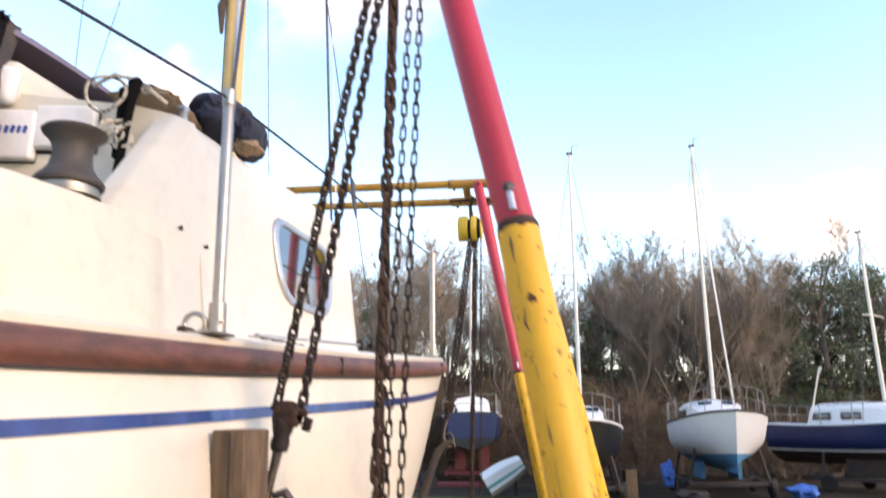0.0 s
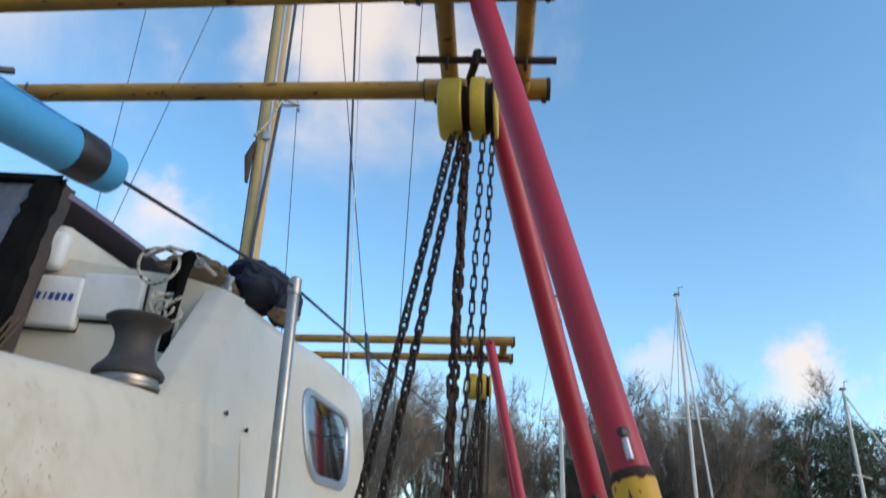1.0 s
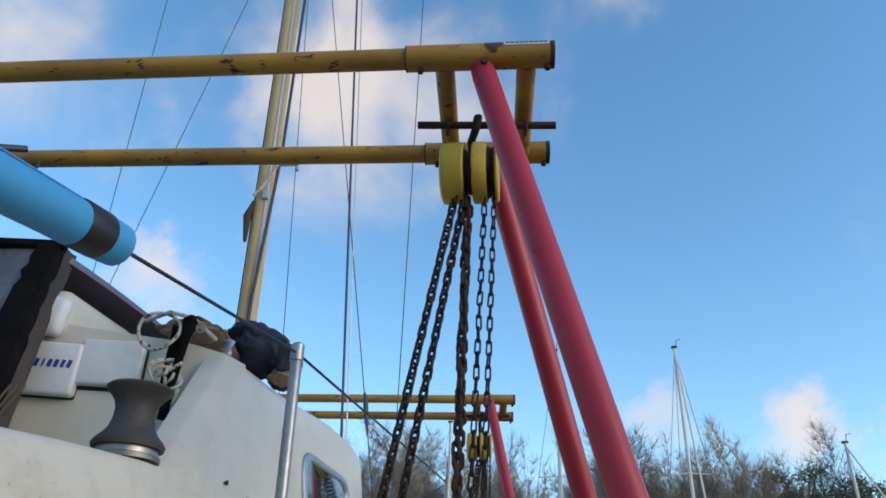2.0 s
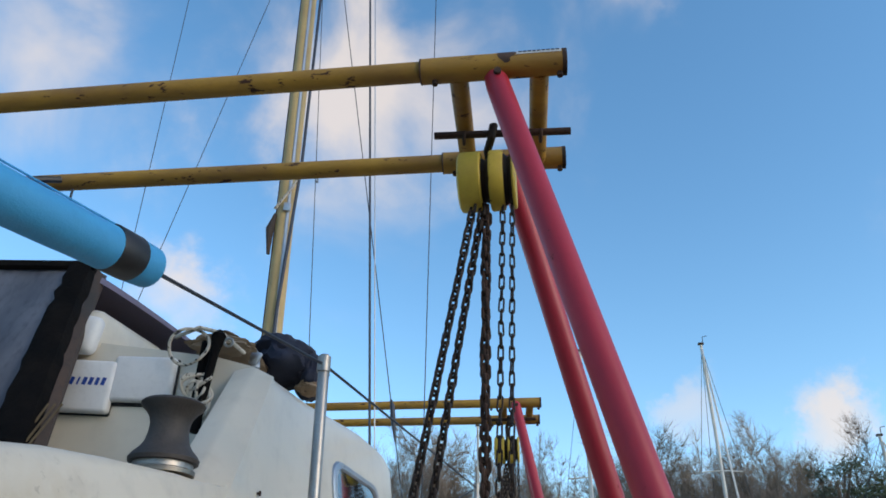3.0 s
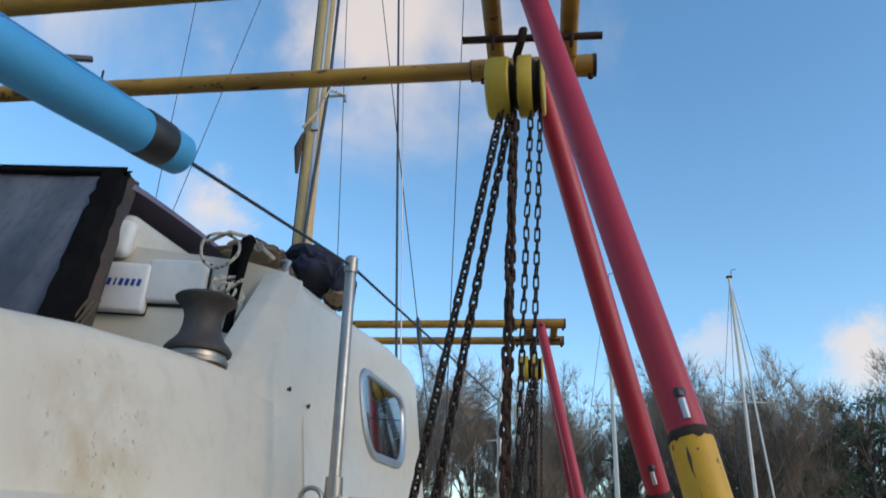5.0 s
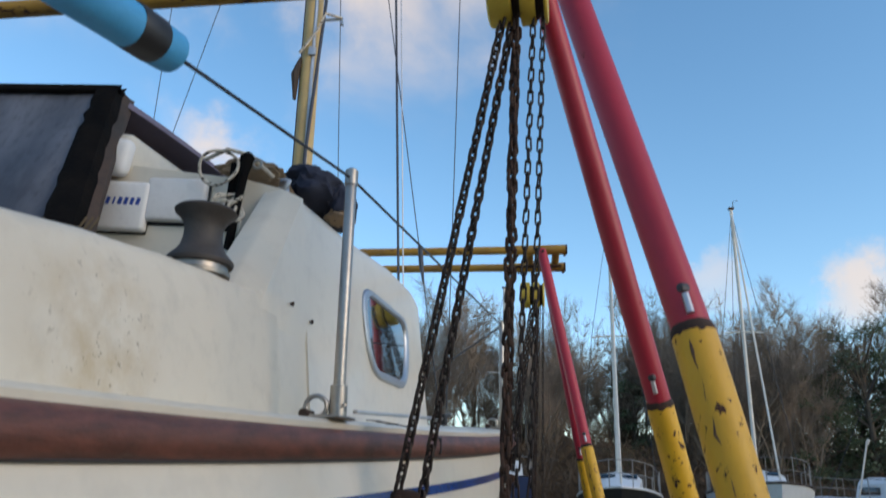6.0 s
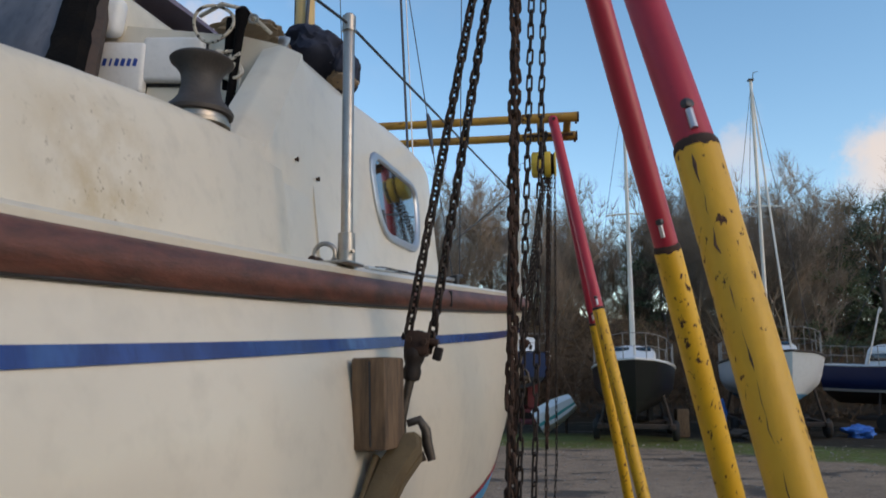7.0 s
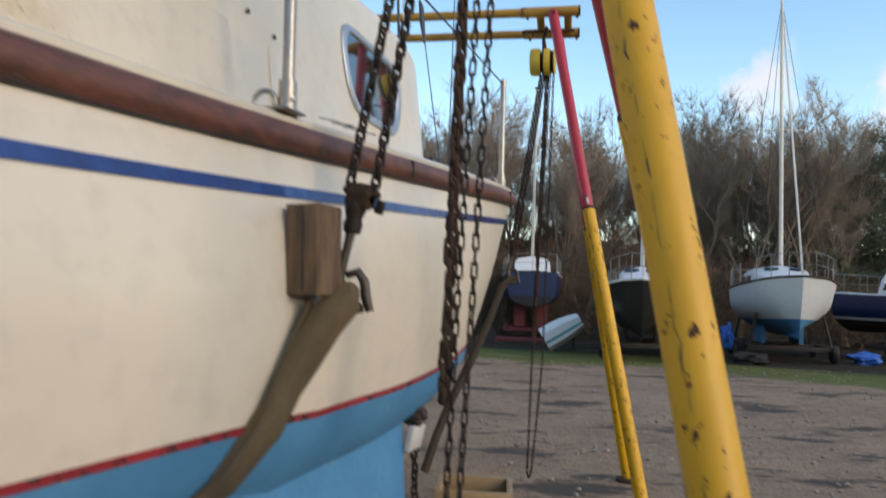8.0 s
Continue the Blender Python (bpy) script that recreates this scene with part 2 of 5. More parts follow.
M_twig = material("bare_twig", (0.21, 0.17, 0.14), 0.95, second=(0.28, 0.215, 0.165), scale=0.6, amount=0.9, bump=0.0, vary=0.3)
M_bramble = material("brown_bramble", (0.066, 0.045, 0.029), 0.95, second=(0.125, 0.082, 0.05), scale=0.35, amount=0.9, bump=0.0)


def ground_material():
    """Wet gravel with dark ruts; rough grass past the edge of the yard, leaf litter under the trees."""
    m = bpy.data.materials.new("yard_ground")
    m.use_nodes = True
    n, l = m.node_tree.nodes, m.node_tree.links
    b = n["Principled BSDF"]
    tc = n.new("ShaderNodeTexCoord")

    def tex(scale, stretch=(1, 1, 1), detail=6, r=0.6):
        mp = n.new("ShaderNodeMapping")
        mp.inputs["Scale"].default_value = stretch
        l.new(tc.outputs["Object"], mp.inputs["Vector"])
        t = n.new("ShaderNodeTexNoise")
        t.inputs["Scale"].default_value, t.inputs["Detail"].default_value, t.inputs["Roughness"].default_value = scale, detail, r
        l.new(mp.outputs["Vector"], t.inputs["Vector"])
        return t.outputs["Fac"]

    def rng(v, lo, hi, a=0.0, c=1.0):
        r = n.new("ShaderNodeMapRange")
        for key, x in (("From Min", lo), ("From Max", hi), ("To Min", a), ("To Max", c)):
            r.inputs[key].default_value = x
        l.new(v, r.inputs["Value"])
        return r.outputs["Result"]

    def mix(f, a, c):
        x = n.new("ShaderNodeMix")
        x.data_type = "RGBA"
        l.new(f, x.inputs["Factor"])
        for key, v in (("A", a), ("B", c)):
            if hasattr(v, "links"):
                l.new(v, x.inputs[key])
            else:
                x.inputs[key].default_value = (*v, 1)
        return x.outputs["Result"]

    def op(kind, a, c):
        x = n.new("ShaderNodeMath")
        x.operation = kind
        for k, v in enumerate((a, c)):
            if hasattr(v, "links"):
                l.new(v, x.inputs[k])
            else:
                x.inputs[k].default_value = v
        return x.outputs[0]

    gravel = mix(rng(tex(0.7), 0.35, 0.7), (0.44, 0.29, 0.19), (0.28, 0.182, 0.118))
    gravel = mix(rng(tex(22, detail=3), 0.45, 0.75, 0, 0.7), gravel, (0.36, 0.275, 0.21))
    gravel = mix(rng(tex(50, detail=3), 0.45, 0.65, 0, 0.85), gravel, (0.12, 0.086, 0.066))
    gravel = mix(rng(tex(6, (0.7, 1, 1), 6, 0.7), 0.52, 0.68, 0, 0.75), gravel, (0.13, 0.09, 0.066))
    b.inputs["Specular IOR Level"].default_value = 0.2
    wet = rng(tex(1.35, (0.5, 1.0, 1), 8, 0.62), 0.55, 0.60)
    gravel = mix(wet, gravel, (0.08, 0.054, 0.037))
    stones = rng(tex(7, detail=1), 0.74, 0.78)
    gravel = mix(stones, gravel, (0.36, 0.33, 0.30))
    grass = mix(rng(tex(3.0), 0.35, 0.65), (0.15, 0.20, 0.04), (0.19, 0.15, 0.06))
    grass = mix(rng(tex(40, detail=3), 0.4, 0.7), grass, (0.035, 0.05, 0.012))
    litter = mix(rng(tex(4), 0.35, 0.65), (0.05, 0.037, 0.025), (0.022, 0.018, 0.012))
    sep = n.new("ShaderNodeSeparateXYZ")
    l.new(tc.outputs["Object"], sep.inputs["Vector"])
    edge = op("ADD", sep.outputs["Y"], op("MULTIPLY", tex(0.5), 3.0))
    edge = op("ADD", edge, op("MULTIPLY", op("MAXIMUM", op("SUBTRACT", sep.outputs["X"], 3.5), 0.0), 0.75))
    col = mix(rng(edge, 17.6, 18.3), gravel, grass)
    col = mix(rng(edge, 20.6, 22.0), col, litter)
    l.new(col, b.inputs["Base Color"])
    l.new(rng(wet, 0, 1, 0.95, 0.55), b.inputs["Roughness"])
    bp = n.new("ShaderNodeBump")
    bp.inputs["Strength"].default_value, bp.inputs["Distance"].default_value = 0.7, 0.02
    l.new(op("ADD", tex(18, detail=5), op("MULTIPLY", wet, -0.6)), bp.inputs["Height"])
    l.new(bp.outputs["Normal"], b.inputs["Normal"])
    return m


M_ground = ground_material()


# ---- building helpers ----
def mesh_of(name, bm, mat, smooth=True):
    me = bpy.data.meshes.new(name)
    bm.normal_update()
    for f in bm.faces:
        f.smooth = smooth
    bm.to_mesh(me)
    bm.free()
    me.materials.append(mat)
    if smooth:
        me.set_sharp_from_angle(angle=radians(40))
    return me


def part(name, bm, mat, parent=None, label="", smooth=True):
    ob = new(name, mesh_of(name, bm, mat, smooth))
    if parent is not None:
        ob.parent = parent
        ob.matrix_parent_inverse = parent.matrix_world.inverted() if parent.type != "EMPTY" else Matrix.Translation(parent.location).inverted()
    if label:
        tagged(ob, label)
    return ob


def empty(name, at=(0, 0, 0)):
    ob = new(name)
    ob.location = at
    ob.empty_display_size = 0.1
    return ob


def tube(bm, pts, r, seg=12, cap=True, closed=False):
    """A round bar along points; r is one radius or one a point."""
    pts = [Vector(p) for p in pts]
    n = len(pts)
    rs = r if hasattr(r, "__len__") else [r] * n
    rings, up = [], None
    for i, p in enumerate(pts):
        a = pts[i - 1] if (i or closed) else p
        b = pts[(i + 1) % n] if (i < n - 1 or closed) else p
        d = (b - a).normalized()
        if up is None:
            up = d.orthogonal().normalized()
        up = (up - d * up.dot(d)).normalized()
        side = d.cross(up)
        rings.append([bm.verts.new(p + (up * math.cos(q) + side * math.sin(q)) * rs[i]) for q in (2 * math.pi * k / seg for k in range(seg))])
    for i in range(n if closed else n - 1):
        A, B = rings[i], rings[(i + 1) % n]
        for k in range(seg):
            bm.faces.new((A[k], A[(k + 1) % seg], B[(k + 1) % seg], B[k]))
    if cap and not closed:
        bm.faces.new(rings[0][::-1])
        bm.faces.new(rings[-1])
    return bm


def tube_bm(*a, **k):
    return tube(bmesh.new(), *a, **k)


def box(bm, m, sx, sy, sz, bevel=0.0, seg=2):
    r = bmesh.ops.create_cube(bm, size=1, matrix=m @ Matrix.Diagonal((sx, sy, sz, 1)))
    if bevel:
        vs = set(r["verts"])
        es = [e for e in bm.edges if e.verts[0] in vs and e.verts[1] in vs]
        bmesh.ops.bevel(bm, geom=es, offset=bevel, segments=seg, affect="EDGES", profile=0.5)
    return bm


def box_bm(*a, **k):
    return box(bmesh.new(), *a, **k)


def grid_bm(rows, bm=None, close=False):
    bm = bm or bmesh.new()
    vs = [[bm.verts.new(p) for p in r] for r in rows]
    for i in range(len(vs) - 1):
        k = len(vs[i])
        for j in range(k if close else k - 1):
            bm.faces.new((vs[i][j], vs[i][(j + 1) % k], vs[i + 1][(j + 1) % k], vs[i + 1][j]))
    return bm


def lathe(bm, m, profile, seg=24):
    """Profile of (radius, height) turned round the z axis of m."""
    rings = [[bm.verts.new(m @ Vector((r * math.cos(a), r * math.sin(a), h))) for a in (2 * math.pi * k / seg for k in range(seg))] for r, h in profile]
    for A, B in zip(rings, rings[1:]):
        for k in range(seg):
            bm.faces.new((A[k], A[(k + 1) % seg], B[(k + 1) % seg], B[k]))
    bm.faces.new(rings[0][::-1])
    bm.faces.new(rings[-1])
    return bm


def lerp(a, b, k):
    return a + (b - a) * k


def interp(x, xs, ys):
    return float(np.interp(x, xs, ys))


# ---- ground: one sheet to the horizon ----
gx = [-600, -200, -90, -60] + [-45 + 1.5 * k for k in range(61)] + [60, 90, 200, 600]
gy = [-600, -200, -90, -50] + [-30 + 1.5 * k for k in range(61)] + [75, 100, 200, 600]
grd = part("ground", grid_bm([[(x, y, 0.035 * noise.noise((x * 0.35, y * 0.35, 0.3))) for x in gx] for y in gy]), M_ground)
tagged(grd, "wet brown gravel boatyard ground with puddles and grass edge", "ground", kind="structure")


# ---- the hung sailing boat: curves along world y ----
def centre_x(y):
    return -1.48 + 0.19 * (y - 4.58)


def rail_x(y):
    u = y - 2.5
    if y < 0.9:
        return -0.90 + 0.29 * (y - 0.9)
    if y <= 4.5:
        return -0.405 + 0.300 * u - 0.024 * u * u - 0.013 * u ** 3
    b0 = rail_x(4.5) - centre_x(4.5)
    s = min((y - 4.5) / 3.6, 1.0)
    return centre_x(y) + b0 * max(1 - 0.5 * s - 0.5 * s * s, 0.0)


def rail_z(y):
    u = min(max(y - 2.5, -2), 2.2)
    return 1.82 + 0.064 * (y - 2.5) + 0.009 * u * u


def red_z(y):
    u = y - 2.5
    return min(1.085 + (0.03 * u + 0.075 * u * u if u > 0 else 0.0), rail_z(y) - 0.42)


def red_x(y):
    u = y - 2.5
    if u < -0.6:
        return rail_x(y) + 0.05
    if u < 1.5:
        return -0.383 + 0.245 * u + 0.018 * u * u - 0.063 * u ** 3
    b0 = red_x(3.99) - centre_x(3.99)
    s = min((y - 4.0) / 3.3, 1.0)
    return centre_x(y) + b0 * max(1 - 0.6 * s - 0.4 * s * s, 0.0)


TRANSOM, STEM = -1.3, 8.1
stations = [TRANSOM + (STEM - TRANSOM) * i / 60 for i in range(61)]


def side_x(y, w):
    """Half section of the topsides: w 0 at the rail, 1 at the red line."""
    return lerp(rail_x(y), red_x(y), w) + 0.045 * math.sin(math.pi * min(max(w, 0), 1)) * min(1, max(0, (6 - y) / 2))


def topside(y, w, side=1, proud=0.0):
    x = side_x(y, w) + proud
    if side < 0:
        x = 2 * centre_x(y) - x
    return (x, y, lerp(rail_z(y) - 0.03, red_z(y), w))


def hull_x(y, z):
    """The skin of the near side at a height, down round the bilge."""
    top, low = rail_z(y) - 0.03, red_z(y)
    if z >= low:
        return side_x(y, (top - z) / (top - low))
    c = centre_x(y)
    s = min(1, ((low - z) / 0.55)) ** (1 / 1.2)
    return c + (side_x(y, 1) - c) * math.cos(math.asin(s)) ** 0.8


def band(name, d0, d1, mat, parent, proud, n=2, label=""):
    """A painted line on both topsides between two depths below the rail."""
    bm = bmesh.new()
    for side in (1, -1):
        rows = []
        for y in stations[:58]:
            h = rail_z(y) - 0.03 - red_z(y)
            rows.append([topside(y, lerp(d0(y, h), d1(y, h), k / n) / h, side, proud) for k in range(n + 1)])
        grid_bm(rows, bm)
    return part(name, bm, mat, parent, label)


yacht = empty("sailing_yacht", (-1.5, 3.4, 0.3))
tagged(yacht, "cream fibreglass sailing yacht with teak rail, hung in slings", "boat")


def hull_section(y, side):
    pts = [topside(y, k / 10, side) for k in range(11)]
    xr, zr = side_x(y, 1), red_z(y)
    c = centre_x(y)
    depth = 0.55 * min(1, max(0.05, (STEM - 0.8 - y) / 2.5))
    for k in range(1, 9):
        a = math.pi / 2 * k / 8
        x = c + (xr - c) * max(math.cos(a), 0.0) ** 0.8
        pts.append((x if side > 0 else 2 * c - x, y, zr - depth * math.sin(a) ** 1.2))
    return pts


bm = bmesh.new()
for side in (1, -1):
    grid_bm([hull_section(y, side)[:11] for y in stations], bm)
bm.faces.new([bm.verts.new(p) for p in hull_section(TRANSOM, 1) + hull_section(TRANSOM, -1)[::-1]])
part("hull_side", bm, M_gel, yacht)
bm = bmesh.new()
for side in (1, -1):
    grid_bm([hull_section(y, side)[10:] for y in stations], bm)
part("underbody", bm, M_antifoul, yacht, "light blue antifouled underbody")
band("stripe", lambda y, h: 0.093 + 0.011 * max(0, 2.2 - y), lambda y, h: 0.122 + 0.013 * max(0, 2.2 - y), M_blue, yacht, 0.004, 2, "glossy dark blue styling stripe with paler reflections painted in")
band("boot_top", lambda y, h: h - 0.016, lambda y, h: h + 0.002, M_boot, yacht, 0.004, 2, "chipped red boot-top line")

# teak rubbing rail with scarf joints
bm = bmesh.new()
for side in (1, -1):
    rows = []
    for y in [TRANSOM + (STEM - TRANSOM) * i / 160 for i in range(161)]:
        x, z = rail_x(y), rail_z(y)
        wob = 0.0015 * noise.noise((y * 3, 0, side))
        prof = [(-0.03, -0.036), (0.016, -0.037), (0.030, -0.027), (0.036 + wob, -0.008), (0.034 + wob, 0.012), (0.024, 0.028), (0.010, 0.036), (-0.03, 0.038)]
        deep = 1 + 0.10 * min(max(0, 2.2 - y), 1.6)
        rows.append([(x + a if side > 0 else 2 * centre_x(y) - x - a, y, z + (b if b > 0 else b * deep)) for a, b in prof])
    grid_bm(rows, bm, close=True)
part("rubbing_rail", bm, M_wood, yacht, "weathered reddish teak rubbing rail")
# thin black line that draws the shade along the rail's lower edge
bm = bmesh.new()
for side in (1, -1):
    tube(bm, [(rail_x(y) + 0.012 if side > 0 else 2 * centre_x(y) - rail_x(y) - 0.012, y, rail_z(y) - 0.037 * (1 + 0.10 * min(max(0, 2.2 - y), 1.6))) for y in stations], 0.005, 6)
part("bedding_seam", bm, M_ink, yacht, "black line standing in for shade under the rail")
for y in (2.58, 4.1):
    part("scarf_joint", box_bm(pose(rail_x(y) + 0.012, y, rail_z(y), 0, 0, -15), 0.052, 0.004, 0.055, 0.001), M_black, yacht)


def cab_x(y, z):
    return -0.80 + 0.165 * (y - 2.157) - 0.12 * (z - 2.2) - max(0, y - 3.9) ** 2 * 0.45


# side deck with a moulded lip above the rail
rows = []
for y in stations:
    x, c, z = rail_x(y), centre_x(y), rail_z(y)
    half = [(x + 0.006, z + 0.036), (x + 0.008, z + 0.050), (x - 0.006, z + 0.060), (x - 0.05, z + 0.060), (lerp(x, c, 0.5), z + 0.075), (c, z + 0.10)]
    rows.append([(a, y, b) for a, b in half] + [(2 * c - a, y, b) for a, b in half[-2::-1]])
part("deck", grid_bm(rows), M_gel, yacht)

# cockpit coaming
def coam_top(y):
    return interp(y, [-1.2, 1.1, 1.3, 1.5, 1.65, 1.75, 1.95], [2.04, 2.098, 2.134, 2.158, 2.168, 2.174, 2.182])


rows = []
for y in [-1.2 + 0.1 * k for k in range(30)] + [1.75, 1.80, 1.84, 1.88, 1.92, 1.96, 2.0, 2.06]:
    fade = min(1, max(0, (y - 1.76) / 0.18))      # the rounded edge runs out into the flat cabin side
    fade = fade * fade * (3 - 2 * fade)
    zb, zt = rail_z(y) + 0.055, coam_top(y)
    e, side_z = cab_x(y, zt), zt - 0.11
    rows.append([(cab_x(y, zb) + 0.03, y, zb), (cab_x(y, zb) + 0.006, y, zb + 0.012), (cab_x(y, zb) + 0.002, y, zb + 0.04), (cab_x(y, side_z) + 0.002, y, side_z), (e - 0.006, y, zt - 0.065), (e - 0.020, y, zt - 0.035),
                 (e - 0.042, y, zt - 0.012), (e - 0.07, y, zt), (e - 0.20, y, zt + 0.004), (e - 0.235, y, zt - 0.008), (e - 0.25, y, zt - 0.035), (e - 0.255, y, 1.7)])
    tight = lerp(1, 0.4, min(1, max(0, (y - 1.3) / 0.4)))
    rows[-1][4:8] = [(e - (e - px) * (tight if pz < zt else 1), py, zt - (zt - pz) * tight) for px, py, pz in rows[-1][4:8]]
    rows[-1][4:8] = [(lerp(px, cab_x(py, pz) - 0.003, fade), py, pz) for px, py, pz in rows[-1][4:8]]
part("coaming", grid_bm(rows), M_gel_dirty, yacht, "cream cockpit coaming with brown stains")


# cabin with its aft wing
def cab_top(y):
    return interp(y, [2.29, 2.82, 3.5, 4.09, 4.5, 4.7, 4.85], [2.612, 2.645, 2.72, 2.735, 2.60, 2.40, 2.12])


bm = bmesh.new()
# low side wall between coaming and cabin
grid_bm([[(cab_x(y, z) - 0.006, y, z) for z in (lerp(rail_z(y) + 0.055, 2.19, k / 3) for k in range(4))] for y in (1.95, 2.05, 2.15, 2.29)], bm)
# wing: sharp aft edge, a facet that widens downward, then the flat side
edge0, edge1 = Vector((-0.908, 1.885, 2.165)), Vector((-0.888, 2.288, 2.632))
rows = []
for k in range(9):
    q = k / 8
    e = edge0.lerp(edge1, q)
    cz = lerp(2.16, 2.598, q)
    cy = lerp(1.955, 2.286, q)
    rows.append([(e.x - 0.07, e.y + 0.02, 1.9), (e.x - 0.07, e.y + 0.006, e.z - 0.008), (e.x - 0.012, e.y, e.z - 0.001), tuple(e + Vector((0.004, 0.003, -0.004))), (cab_x(cy, cz), cy, cz), (cab_x(2.29, cz), 2.29, cz)])
rows.insert(0, [(p[0] - 0.001, p[1], 1.90) for p in rows[0]])
grid_bm(rows, bm)
for side in (1, -1):
    rows = []
    for y in [2.29 + (4.85 - 2.29) * k / 40 for k in range(41)]:
        c, zb, zt = centre_x(y), rail_z(y) + 0.055, cab_top(y)
        e = cab_x(y, zt)
        k = min(1, max(0, (4.85 - y) / 0.5))
        pts = [(cab_x(y, zb) + 0.02, zb), (cab_x(y, zb), zb + 0.025)]
        pts += [(cab_x(y, z), z) for z in (lerp(zb + 0.025, zt - 0.07, q / 3) for q in (1, 2, 3))]
        pts += [(e - 0.006, zt - 0.035), (e - 0.025, zt - 0.006), (e - 0.07, zt + 0.022), (e - 0.2, zt + 0.055 * k), (lerp(e, c, 0.55), zt + 0.10 * k), (c, zt + 0.13 * k)]
        rows.append([(x if side > 0 else 2 * c - x, y, z) for x, z in pts])
    grid_bm(rows, bm)
    a = rows[0]
    bm.faces.new([bm.verts.new(p) for p in a] + [bm.verts.new((a[-1][0], a[-1][1], a[0][2] - 0.1))])
part("cabin", bm, M_gel, yacht, "cream moulded cabin with sloping wing")
# companionway garage
part("hatch_garage", box_bm(pose(-1.885, 2.56, 2.755, 2, 0, -9), 1.0, 0.46, 0.17, 0.045, 4), M_gel, yacht)


# window: a frame along a rounded outline on the cabin side
def outline(corner, r, n=5):
    pts = []
    for i, p in enumerate(corner):
        p, a, b = Vector(p), Vector(corner[i - 1]), Vector(corner[(i + 1) % len(corner)])
        p0, p1 = p + (a - p).normalized() * r, p + (b - p).normalized() * r
        pts += [(p0 * (1 - k) ** 2 + p * 2 * k * (1 - k) + p1 * k * k) for k in (q / n for q in range(n + 1))]
    return pts


win = outline([(2.885, 2.485), (3.71, 2.505), (3.60, 2.135), (2.955, 2.115)], 0.165)
mid = sum(win, Vector((0, 0))) / len(win)


def on_cab(p, out):
    return (cab_x(p[0], p[1]) + out, p[0], p[1])


def inset(p, d):
    v = Vector(p) - mid
    return mid + v * (1 - d / v.length)


window = part("window", grid_bm([[on_cab(inset(p, d), o) for p in win] for d, o in ((0, -0.01), (0, 0.008), (0.006, 0.013), (0.04, 0.013), (0.048, 0.006), (0.052, -0.004))], close=True), M_alloy, yacht, "rounded aluminium window frame")
bm = bmesh.new()
bm.faces.new([bm.verts.new(on_cab(inset(p, 0.05), 0.003)) for p in win])
pane = part("pane", bm, M_glass, window, "dark acrylic pane", smooth=False)
for q in win[1::4]:
    p = inset(q, 0.022)
    part("screw", lathe(bmesh.new(), Matrix.Translation(on_cab(p, 0.012)) @ pose(0, 0, 0, 0, 90, 0), [(0.005, 0), (0.005, 0.002), (0.002, 0.003)], 8), M_alloy, window)

# small bolts left on the cabin side
for y, z in ((2.157, 2.204), (2.317, 2.185)):
    part("bolt", lathe(bmesh.new(), Matrix.Translation((cab_x(y, z) - 0.003, y, z)) @ pose(0, 0, 0, 0, 90, 0), [(0.004, 0), (0.004, 0.009), (0.0075, 0.009), (0.0075, 0.014), (0.003, 0.015)], 8), M_rust, yacht)

# stanchions with sockets
def stanchion(foot, top, eye_side=-1):
    f, t = Vector(foot), Vector(top)
    s = part("stanchion", tube_bm([f + Vector((0, 0, 0.02)), t, t + (t - f).normalized() * 0.008], [0.0158, 0.0158, 0.012], 20), M_steel, yacht, "tall stainless stanchion")
    bm = tube_bm([f, f + (t - f) * 0.125, f + (t - f) * 0.128], [0.0235, 0.0225, 0.017], 20)
    box(bm, Matrix.Translation(f + Vector((-0.01, -0.015, 0.003))) @ pose(0, 0, 0, 0, 0, -16), 0.085, 0.10, 0.008, 0.003)
    part("socket", bm, M_steel, s)
    part("top_ferrule", tube_bm([t - Vector((0, 0, 0.042)), t + Vector((0, 0, 0.002))], 0.0185, 20), M_steel, s)
    part("bolt", tube_bm([f + Vector((0.018, -0.02, 0.035)), f + Vector((0.024, -0.03, 0.035))], 0.004, 8), M_steel, s)
    ring = [f + Vector((-0.055 + 0.028 * math.cos(a), -0.01, 0.03 + 0.028 * math.sin(a))) for a in (math.pi * 2 * k / 14 for k in range(14))]
    part("shackle", tube_bm(ring, 0.0065, 8, closed=True), M_steel, s)
    part("shackle_pin", tube_bm([f + Vector((-0.085, -0.03, 0.012)), f + Vector((-0.07, 0.015, 0.014))], [0.012, 0.009], 10), M_rust, s)
    return s


top_s = Vector((-0.599, 1.907, 2.53))
stanchion((-0.592, 1.926, rail_z(1.926) + 0.06), top_s)
top_b = Vector((-0.065, 4.37, 2.66))
stanchion((-0.06, 4.37, rail_z(4.37) + 0.06), top_b)
# guard wire and its foam sleeve
tip = Vector((-0.81, 1.202, 2.44))
d = (tip - top_s).normalized()
tip = tip + d * 0.035
low = Vector((0, 0, -0.02))
part("guard_wire", tube_bm([tip - d * -0.05, top_s + low, top_b + low, (-0.6, 7.0, 2.75)], 0.0042, 8), M_wire, yacht, "dark plastic-covered guard wire")
sag = [(tip + d * s + Vector((0, 0, -0.006 * math.sin(s * 3))), 0.041 + 0.0012 * noise.noise((s * 9, 0, 0))) for s in (0.028 + 0.05 * k for k in range(50))]
foam = part("foam_sleeve", tube_bm([tip - d * 0.002, tip] + [p for p, r in sag], [0.030, 0.040] + [r for p, r in sag], 24), M_foam, yacht, "bright blue foam sleeve on the guard wire")
part("tape_band", tube_bm([tip + d * s for s in (0.048, 0.05, 0.112, 0.114)], [0.042, 0.0432, 0.0432, 0.042], 24), M_black, foam, "black tape band")
